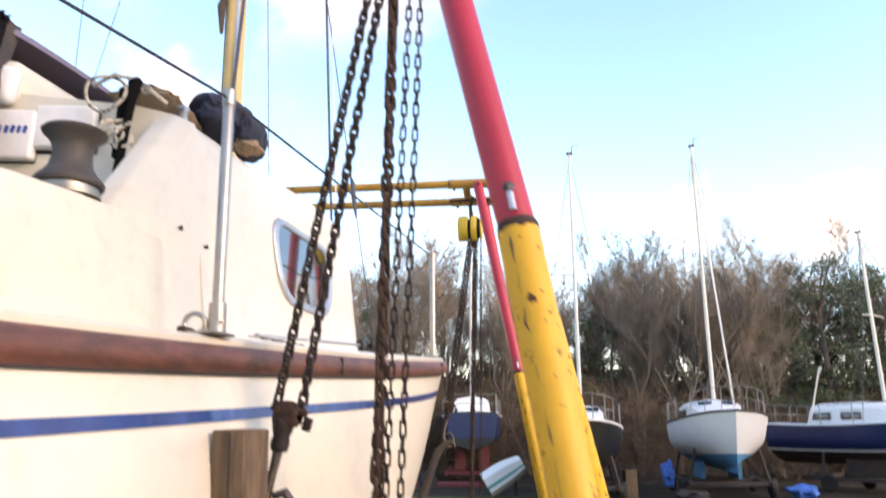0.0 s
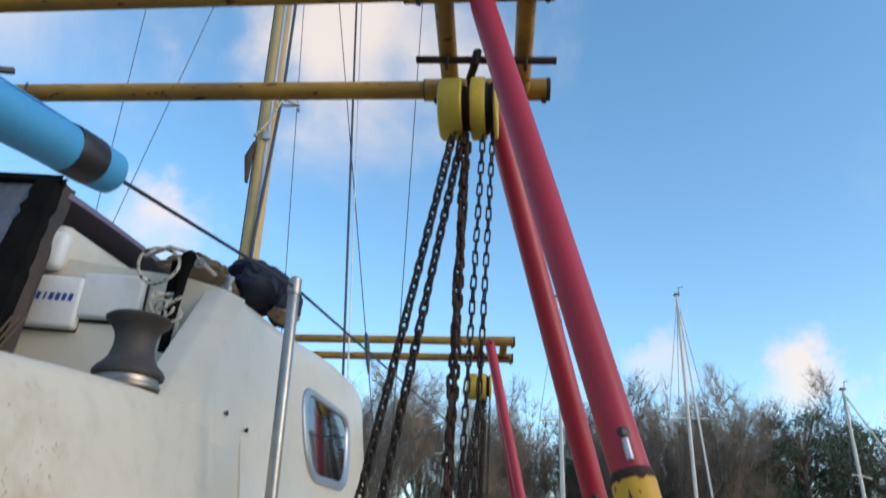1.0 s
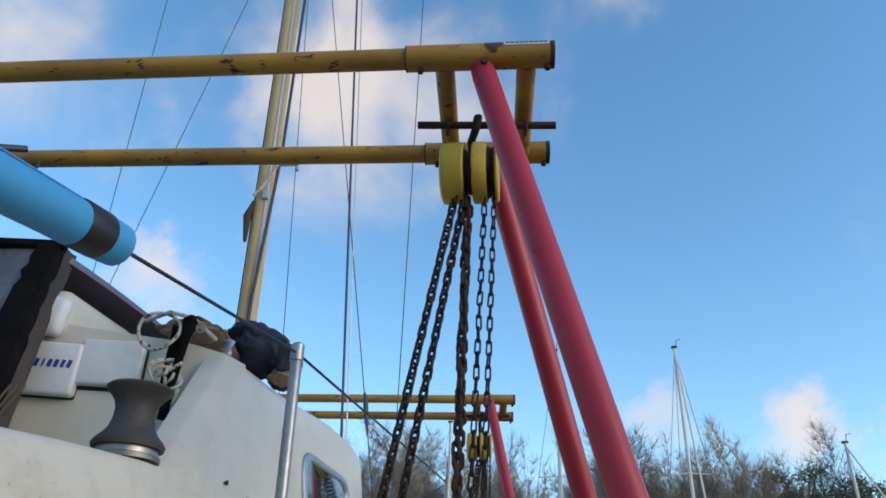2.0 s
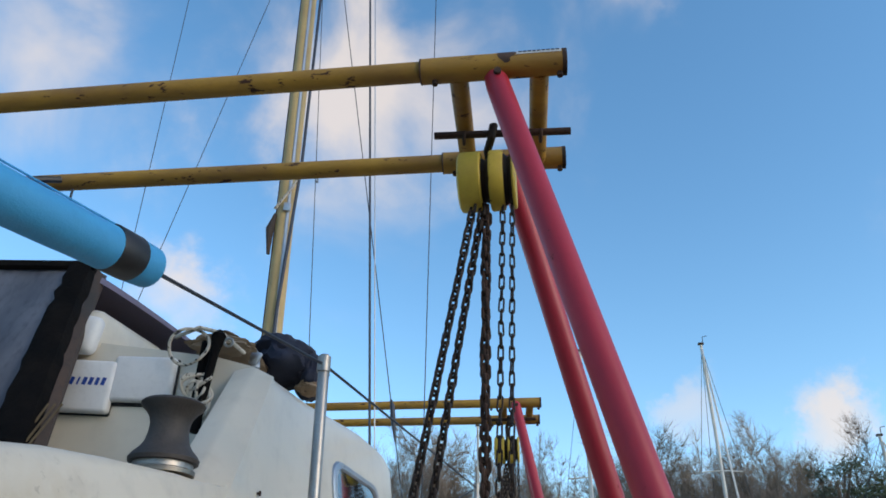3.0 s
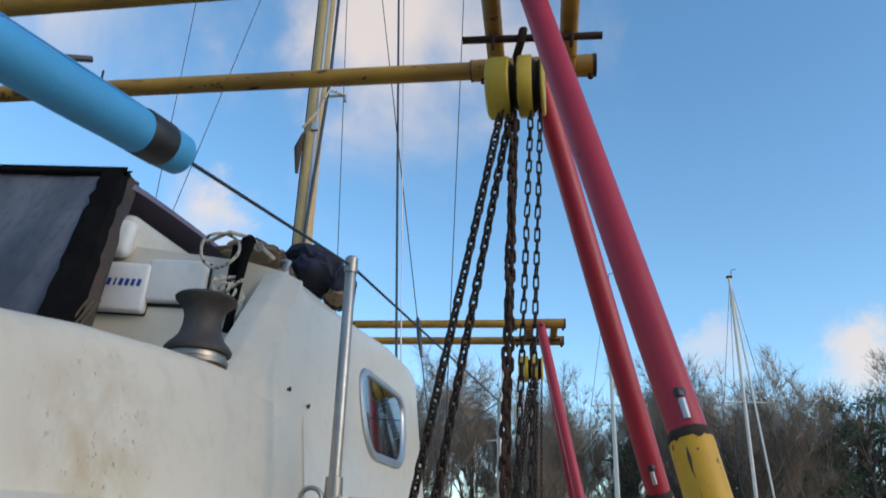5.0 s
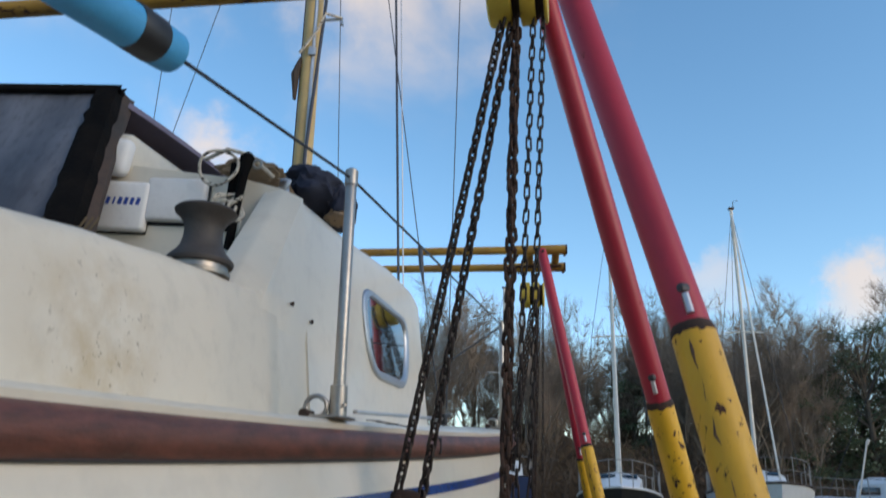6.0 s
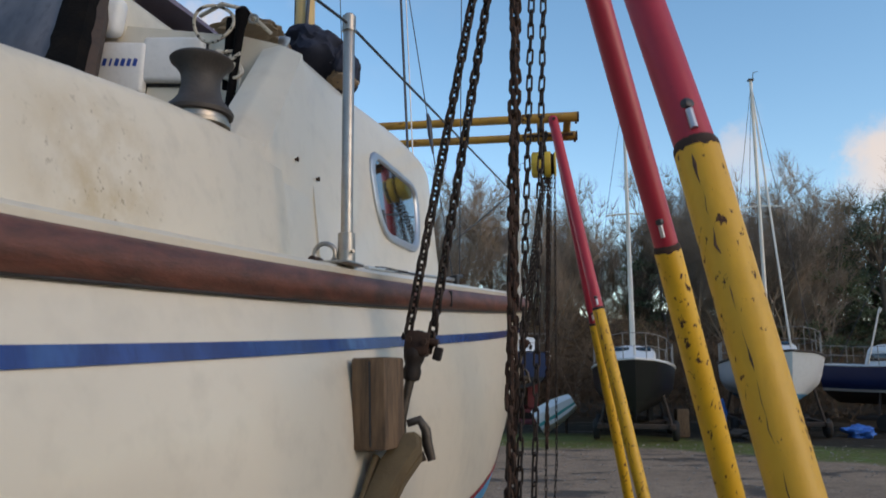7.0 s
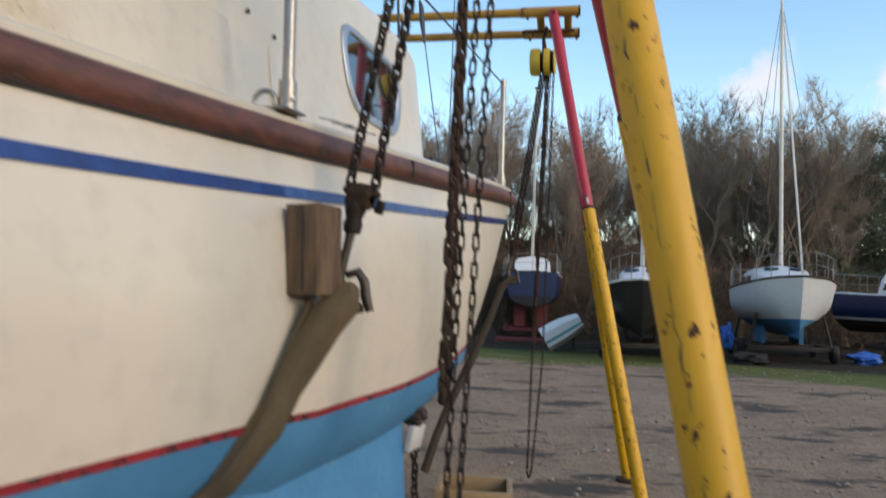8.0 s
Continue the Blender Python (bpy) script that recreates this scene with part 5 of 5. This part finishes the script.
    for side in (1, -1):
        rows = [[m @ Vector((side * 0.42 * beam / 2.2 + dx, y, z)) for dx, y in ((-fat, -0.7), (fat, -0.7), (fat + 0.01, 0.2), (fat - 0.01, 0.65), (-fat + 0.01, 0.65))] for z in (base + 0.25, 0.42)]
        part("keel", grid_bm(rows, close=True), legs if legs is M_red_hull else low_mat, top)
    # trolley under it, wheels and all
    tr = empty("launching_trolley", (at[0], at[1], 0))
    tagged(tr, "dark rusty launching trolley carrying a yacht", "trolley", "launching trolleys")
    tm = legs if legs is M_red_hull else M_trolley
    for sx in (-0.5, 0.5):
        part("side_beam", box_bm(m @ pose(sx * beam * 0.8, 0, 0.36 - at[2]), 0.12, length * 0.62, 0.12, 0.01), tm, tr)
    for y in (-0.28, 0.0, 0.28):
        part("cross_beam", box_bm(m @ pose(0, y * length, 0.36 - at[2]), beam * 0.82, 0.12, 0.11, 0.01), tm, tr)
    for sx in (-0.5, 0.5):
        for y in (-0.2, 0.25):
            if legs is M_red_hull:
                continue
            part("prop", tube_bm([m @ Vector((sx * beam * 0.8, y * length, 0.36)), m @ Vector((sx * beam * 0.62, y * length, base + free * 0.42))], 0.04, 8), tm, tr)
            w = part("wheel", lathe(bmesh.new(), m @ pose(sx * beam * 0.9, y * length * 0.8, 0.24) @ pose(0, 0, 0, 0, 90, 0), [(0.10, -0.07), (0.21, -0.08), (0.24, -0.04), (0.24, 0.04), (0.21, 0.08), (0.10, 0.07)], 20), M_tyre, tr)
    return top


laid_up((7.55, 21.2, 0), 170, 6.4, 2.45, 1.20, 0.77, M_white_hull, M_antifoul, 10.0, "white-hulled yacht with light blue bottom laid up on a trolley", legs=M_trolley)
laid_up((3.6, 19.8, 0), 170, 6.6, 2.05, 1.10, 0.65, M_black_hull, M_black_hull, 9.2, "black-hulled yacht with white deck laid up ashore", legs=M_trolley)
laid_up((12.25, 21.5, 0), -148, 5.9, 2.3, 1.05, 0.85, M_navy_hull, M_trolley, 7.4, "navy-hulled yacht with white cabin laid up on a trolley", legs=M_trolley, full=2.6, boot=M_white_hull)
laid_up((1.0, 26.5, 0), -2, 6.4, 2.1, 1.00, 1.22, M_navy_hull, M_black_hull, 9.0, "royal blue yacht standing on red twin keels", legs=M_red_hull, full=5.0)

# ---- upturned dinghy leaning by the trolleys ----
def dinghy(at, m):
    d = empty("dinghy", at)
    tagged(d, "white dinghy with teal stripe tipped on its side", "dinghy")
    L, B = 1.10, 0.66

    def hb(s):
        return B / 2 * (1 - max(0, s - 0.3) ** 2 * 0.8)
    rows, inner, st1 = [], [], []
    for k in range(13):
        s = k / 12
        h = hb(s)
        y = (s - 0.5) * L
        rows.append([m @ Vector(p) for p in ((-h, y, 0.30), (-h * 0.9, y, 0.12), (-h * 0.55, y, 0.0), (h * 0.55, y, 0.0), (h * 0.9, y, 0.12), (h, y, 0.30))])
        inner.append([m @ Vector(p) for p in ((-h * 0.95, y, 0.295), (-h * 0.5, y, 0.05), (h * 0.5, y, 0.05), (h * 0.95, y, 0.295))])
        st1.append([m @ Vector((-h * 0.955 - 0.006, y, 0.22)), m @ Vector((-h * 0.915 - 0.006, y, 0.145))])
    bm = grid_bm(rows)
    for r in (rows[0], rows[-1]):
        bm.faces.new([bm.verts.new(p) for p in r])
    part("shell", bm, M_white_hull, d)
    part("inside", grid_bm(inner), M_white_hull, d)
    part("stripe", grid_bm(st1), M_teal, d, "teal stripe")
    st2 = [[m @ Vector((-hb(k / 12) * 0.3, (k / 12 - 0.5) * L, -0.005)), m @ Vector((-hb(k / 12) * 0.05, (k / 12 - 0.5) * L, -0.005))] for k in range(13)]
    part("stripe", grid_bm(st2), M_teal, d)
    bm = tube_bm([r[0] for r in rows], 0.018, 6)
    tube(bm, [r[-1] for r in rows], 0.018, 6)
    part("gunwale", bm, M_pole, d)
    return d


dinghy((1.6, 20.0, 0), Matrix.Translation((1.6, 19.85, 0.56)) @ Matrix(((-0.52, 0.85, 0, 0), (0, 0, 1, 0), (0.85, 0.52, 0, 0), (0, 0, 0, 1))))
stand = empty("dinghy_rest", (1.6, 20.25, 0))
tagged(stand, "dark timber trestle behind the tipped dinghy", "trestle")
for x in (1.4, 1.9):
    part("leg", box_bm(pose(x, 20.25, 0.33), 0.07, 0.07, 0.70, 0.006), M_trolley, stand)
part("rail", box_bm(pose(1.65, 20.22, 0.66), 0.7, 0.07, 0.07, 0.006), M_trolley, stand)

# ---- clutter by the trolleys ----
def tarp(at, size, seed, mat, label, name="tarpaulin", cat="tarpaulin"):
    ob = part(name, lump(bmesh.new(), at, size, seed, 0.5), mat)
    tagged(ob, label, cat)


tarp((9.3, 20.0, 0.13), (0.36, 0.3, 0.16), 31, M_tarp, "crumpled bright blue tarpaulin on the ground")
tarp((5.9, 20.2, 0.55), (0.14, 0.2, 0.32), 33, M_tarp, "blue plastic sheet hanging by a trolley")
tarp((6.0, 18.6, 0.12), (0.42, 0.3, 0.14), 35, M_tyre, "dark heap of covers on the grass", "cover_heap", "covers")
bm = box_bm(pose(0.35, 24.2, 0.05), 2.4, 0.9, 0.12, 0.02)
pl = part("red_platform", bm, M_red_hull)
tagged(pl, "faded red low platform under the blue yacht", "platform")
bm = lathe(bmesh.new(), pose(-0.45, 23.2, 0.2) @ pose(0, 0, 0, 80, 0, 30), [(0.12, -0.08), (0.26, -0.09), (0.29, -0.04), (0.29, 0.04), (0.26, 0.09), (0.12, 0.08)], 24)
ty = part("tyre", bm, M_tyre)
tagged(ty, "old black tyre lying by the trolley", "tyre")
bm = box_bm(pose(4.75, 19.6, 0.35), 0.3, 0.3, 0.7, 0.02)
ob = part("timber_post", bm, M_block)
tagged(ob, "short weathered timber post by the trolleys", "post")
bm = tube_bm([(10.38, 21.45, 1.85), (10.72, 21.3, 3.32)], 0.026, 8)
tube(bm, [(10.72, 21.3, 3.30), (10.76, 21.25, 3.42)], 0.045, 8)
ob = part("boat_hook", bm, M_pole)
tagged(ob, "pale pole standing up beside the navy yacht", "pole")


# ---- trees ----
def bare_tree(seed, h, spread, twigs):
    """Trunk and limbs in one mesh, a crown of fine twigs in another."""
    rnd = random.Random(seed)
    trunk, ends = bmesh.new(), []

    def limb(p, d, length, r, level):
        pts, rs = [p], [r]
        n = 4 if level < 2 else 3
        for k in range(n):
            d = (d + Vector((rnd.uniform(-1, 1), rnd.uniform(-1, 1), rnd.uniform(-0.3, 0.7))) * 0.22).normalized()
            p = p + d * length / n
            pts.append(p)
            rs.append(r * (1 - 0.75 * (k + 1) / n))
        tube(trunk, pts, rs, 6 if level < 2 else 4, cap=False)
        if level == 3:
            ends.extend((q, d) for q in pts[1:])
            return
        count = (5, 5, 5)[level]
        for k in range(count):
            q = pts[min(n, 1 + int((k + rnd.random()) / count * n))] if level else pts[min(n, 2 + k % 3)]
            out = Vector((rnd.uniform(-1, 1), rnd.uniform(-1, 1), 0)).normalized()
            nd = (d * 0.6 + out * spread * 0.8 + Vector((0, 0, rnd.uniform(0.15, 0.85)))).normalized()
            limb(q, nd, length * rnd.uniform(0.5, 0.72), max(r * 0.45, 0.011), level + 1)

    limb(Vector((0, 0, -0.2)), Vector((rnd.uniform(-0.1, 0.1), 0, 1)), h * 0.52, 0.013 * h + 0.02, 0)
    verts, faces = [], []
    for q, d in ends:
        for _ in range(twigs):
            nd = (d + Vector((rnd.uniform(-1, 1), rnd.uniform(-1, 1), rnd.uniform(-0.5, 1.0))) * 1.25).normalized()
            ln, r = rnd.uniform(0.25, 0.8), 0.0062
            start = q
            # a fine tapered twig, and a side twig that leaves it halfway
            for _ in range(2):
                u = nd.orthogonal().normalized() * r
                v = nd.cross(u).normalized() * r
                b = len(verts)
                verts += [start + u, start - u * 0.5 + v, start - u * 0.5 - v, start + nd * ln]
                faces += [(b, b + 1, b + 3), (b + 1, b + 2, b + 3), (b + 2, b, b + 3)]
                start = q + nd * ln * rnd.uniform(0.3, 0.7)
                nd = (nd + Vector((rnd.uniform(-0.8, 0.8), rnd.uniform(-0.8, 0.8), rnd.uniform(-0.1, 0.8)))).normalized()
                ln, r = ln * 0.7, 0.0052
    me = bpy.data.meshes.new("crown")
    me.from_pydata([tuple(v) for v in verts], [], faces)
    me.materials.append(M_twig)
    top = empty("tree")
    part("trunk", trunk, M_bark, top)
    cr = new("crown", me)
    cr.parent = top
    return tagged(top, "bare winter tree with grey-brown twigs", "tree", "trees behind the yard")


def evergreen(seed, h, width, clumps, pine=False):
    rnd = random.Random(seed)
    trunk = bmesh.new()
    tube(trunk, [(0, 0, -0.2), (0.1, 0, h * 0.4), (0, 0.1, h * 0.9)], [0.17, 0.12, 0.04], 8)
    verts, faces = [], []
    for k in range(clumps):
        z = h * (rnd.uniform(0.28, 1.0) if pine else rnd.uniform(0.05, 1.0))
        reach = width * math.sqrt(max(0.03, 1 - ((z / h - 0.55) / 0.5) ** 2)) * rnd.uniform(0.45, 1.0)
        a = rnd.uniform(0, 2 * math.pi)
        c = Vector((reach * math.cos(a), reach * math.sin(a), z))
        tube(trunk, [(0.05, 0.05, z * 0.82), c], [0.04, 0.015], 4, cap=False)
        size = rnd.uniform(0.35, 0.75)
        for _ in range(95):
            o = Vector((rnd.gauss(0, 1), rnd.gauss(0, 1), rnd.gauss(0, 0.55))) * size * 0.45
            p = c + o
            u = Vector((rnd.uniform(-1, 1), rnd.uniform(-1, 1), rnd.uniform(-0.6, 1))).normalized()
            v = u.orthogonal().normalized()
            ln, w = rnd.uniform(0.09, 0.20), rnd.uniform(0.025, 0.05)
            b = len(verts)
            verts += [p, p + u * ln * 0.5 + v * w, p + u * ln, p + u * ln * 0.5 - v * w]
            faces.append((b, b + 1, b + 2, b + 3))
    me = bpy.data.meshes.new("crown")
    me.from_pydata([tuple(v) for v in verts], [], faces)
    me.materials.append(M_leaf)
    top = empty("tree")
    part("trunk", trunk, M_bark, top)
    cr = new("crown", me)
    cr.parent = top
    return tagged(top, "dark evergreen tree with uneven leafy crown", "tree", "trees behind the yard")


bare = [bare_tree(s, h, sp, tw) for s, h, sp, tw in ((1, 9.0, 0.75, 13), (2, 9.0, 0.6, 13), (3, 9.0, 0.9, 13), (4, 9.0, 0.7, 13), (5, 9.0, 0.55, 13))]
green = [evergreen(7, 8.5, 2.3, 75), evergreen(8, 8.5, 1.7, 55, True), evergreen(9, 8.5, 2.8, 90)]
rnd = random.Random(42)


def plant(kind, x, y, scale, turn):
    return copy_thing(kind, Matrix.Translation((x, y, 0)) @ pose(0, 0, 0, 0, 0, turn) @ Matrix.Scale(scale, 4))


first = set()
spots = []
for k in range(44):
    x = -13 + 44 * k / 43 + rnd.uniform(-0.5, 0.5)
    y = rnd.choice((29.0, 31.0, 33.5, 36.0)) + rnd.uniform(-0.8, 0.8)
    spots.append((k % 5, x, y, (0.86 + 0.25 * rnd.random()) * (y / 31.5), rnd.uniform(0, 360)))
# unseen trees added to close the sides and back, cutting low sky light
for k in range(34):
    a = radians(62 + 236 * k / 33)
    rr = rnd.uniform(15.5, 24)
    # gap that lets the sun through
    if 66 < math.degrees(a) < 148:
        continue
    spots.append((k % 5, rr * math.sin(a) + 1, rr * math.cos(a), rnd.uniform(0.8, 1.1), rnd.uniform(0, 360)))
spots += [(1, 8.7, 33.2, 1.0, 40), (3, 9.7, 30.2, 0.88, 130), (0, 7.9, 30.6, 0.85, 250), (4, 10.4, 34.0, 1.05, 10)]
for kind, x, y, sc, turn in spots:
    if kind not in first:
        first.add(kind)
        bare[kind].matrix_basis = Matrix.Translation((x, y, 0)) @ pose(0, 0, 0, 0, 0, turn)
    else:
        plant(bare[kind], x, y, sc, turn)
greens = ((0, 15.2, 29.5, 1.0, 30), (2, 18.2, 30.5, 0.95, 120), (0, 21.9, 31.5, 0.92, 200), (2, 21.0, 29.5, 0.85, 10), (1, 7.2, 34.0, 0.82, 60), (1, -2.6, 31.0, 1.0, 75), (0, 24.5, 31, 0.95, 250), (1, 16.9, 33.5, 1.15, 140), (2, -6.0, 33, 0.8, 90), (2, 13.3, 30.5, 0.80, 300), (0, 16.8, 30.0, 0.9, 80))
first = set()
for kind, x, y, sc, turn in greens:
    if kind not in first:
        first.add(kind)
        green[kind].matrix_basis = Matrix.Translation((x, y, 0)) @ pose(0, 0, 0, 0, 0, turn) @ Matrix.Scale(sc, 4)
    else:
        plant(green[kind], x, y, sc, turn)

# brambles and saplings filling the space under the trees
rnd = random.Random(77)
verts, faces = [], []
for _ in range(62000):
    x, y = rnd.uniform(-20, 34), rnd.uniform(25.8, 33)
    top_z = 2.3 + 1.3 * noise.noise((x * 0.35, y * 0.3, 4.0)) + (y - 26) * 0.28
    z = rnd.uniform(0, 1) ** 0.8 * max(0.6, top_z)
    u = Vector((rnd.uniform(-1, 1), rnd.uniform(-1, 1), rnd.uniform(-0.4, 1.2))).normalized()
    v = u.orthogonal().normalized() * rnd.uniform(0.004, 0.014)
    ln = rnd.uniform(0.3, 1.1)
    p = Vector((x, y, z))
    b = len(verts)
    w = u.cross(v)
    verts += [p - v, p + v, p + u * ln + v * 0.4 + w * 3, p + u * ln - v * 0.4 + w * 3]
    faces.append((b, b + 1, b + 2, b + 3))
# unseen ring of stems, added to block low light from sides and behind
for _ in range(16000):
    a = radians(rnd.uniform(62, 298))
    rr = rnd.uniform(15, 24)
    p = Vector((rr * math.sin(a) + 1, rr * math.cos(a), rnd.uniform(0, 1) ** 0.8 * (3.2 + 1.4 * noise.noise((a * 5, rr * 0.3, 2)))))
    u = Vector((rnd.uniform(-1, 1), rnd.uniform(-1, 1), rnd.uniform(-0.4, 1.2))).normalized()
    v = u.orthogonal().normalized() * rnd.uniform(0.02, 0.09)
    b = len(verts)
    ln = rnd.uniform(0.4, 1.2)
    verts += [p - v, p + v, p + u * ln + v * 0.4, p + u * ln - v * 0.4]
    faces.append((b, b + 1, b + 2, b + 3))
me = bpy.data.meshes.new("undergrowth")
me.from_pydata([tuple(v) for v in verts], [], faces)
me.materials.append(M_bramble)
tagged(new("undergrowth", me), "tangled brown brambles and dead stems under the trees, plus an unseen screening ring", "undergrowth", kind="stuff")
# dark far wood that closes the view behind
rows = []
for k in range(81):
    x = -60 + 130 * k / 80
    h = 4.6 + 1.6 * noise.noise((k * 0.35, 0, 7)) + 0.8 * noise.noise((k * 1.3, 3, 7))
    rows.append([(x, 42 + 1.5 * noise.noise((k * 0.5, 5, 1)), -0.2), (x, 42 + noise.noise((k * 0.7, 6, 1)), h * 0.6), (x, 43, h)])
verts, faces = [], []
for r0, r1 in zip(rows, rows[1:]):
    for _ in range(420):
        x = rnd.uniform(r0[0][0], r1[0][0])
        z = rnd.uniform(0, 1) * r0[2][2]
        p = Vector((x, 41 + rnd.uniform(0, 3), z))
        u = Vector((rnd.uniform(-1, 1), rnd.uniform(-0.4, 0.4), rnd.uniform(-0.5, 1))).normalized()
        v = u.orthogonal().normalized() * rnd.uniform(0.05, 0.22)
        b = len(verts)
        ln = rnd.uniform(0.3, 0.9)
        verts += [p - v, p + v, p + u * ln + v * 0.5, p + u * ln - v * 0.5]
        faces.append((b, b + 1, b + 2, b + 3))
# dense heart of the wood, lumpy along its top
cols = []
for k in range(201):
    x = -75 + 160 * k / 200
    h = 5.1 + 1.3 * noise.noise((x * 0.2, 0, 7)) + 0.9 * noise.noise((x * 0.9, 3, 7))
    cols.append([(x, 46 + 0.9 * noise.noise((x * 0.8, j * 0.7, 2)) + 0.25 * j, -0.2 + h * j / 8 + (0.35 * noise.noise((x * 2.3, j, 5)) if j else 0)) for j in range(9)])
b = len(verts)
for c in cols:
    verts += [Vector(p) for p in c]
for k in range(200):
    for j in range(8):
        q = b + k * 9 + j
        faces.append((q, q + 9, q + 10, q + 1))
me = bpy.data.meshes.new("far_wood")
me.from_pydata([tuple(v) for v in verts], [], faces)
me.materials.append(M_bramble)
tagged(new("far_wood", me), "far brown winter wood behind the trees", "wood", kind="stuff")

# loose stones on the gravel
rnd = random.Random(91)
verts, faces = [], []
for _ in range(3200):
    y = 2.5 + 15 * rnd.random() ** 0.8
    x = rnd.uniform(-3, 2 + y * 0.6)
    r = rnd.choice((0.008, 0.011, 0.014, 0.02, 0.032)) * rnd.uniform(0.7, 1.3)
    c = Vector((x, y, 0.035 * noise.noise((x * 0.35, y * 0.35, 0.3)) + r * 0.25))
    a = rnd.uniform(0, math.pi)
    ca, sa = math.cos(a) * r, math.sin(a) * r
    b = len(verts)
    k = rnd.uniform(0.5, 0.9)
    verts += [c + Vector((ca, sa, 0)), c + Vector((-sa * k, ca * k, 0.1 * r)), c + Vector((-ca, -sa, 0)), c + Vector((sa * k, -ca * k, 0)), c + Vector((0.1 * r, 0, 0.6 * r)), c - Vector((0, 0, r * 0.5))]
    for p, q in ((0, 1), (1, 2), (2, 3), (3, 0)):
        faces += [(b + p, b + q, b + 4), (b + q, b + p, b + 5)]
me = bpy.data.meshes.new("loose_stones")
me.from_pydata([tuple(v) for v in verts], [], faces)
M_stone = material("pale_stone", (0.34, 0.29, 0.25), 0.9, second=(0.20, 0.16, 0.13), scale=3, amount=0.9, bump=0.0)
me.materials.append(M_stone)
tagged(new("loose_stones", me), "loose pale stones scattered on the gravel", "stones", kind="stuff")
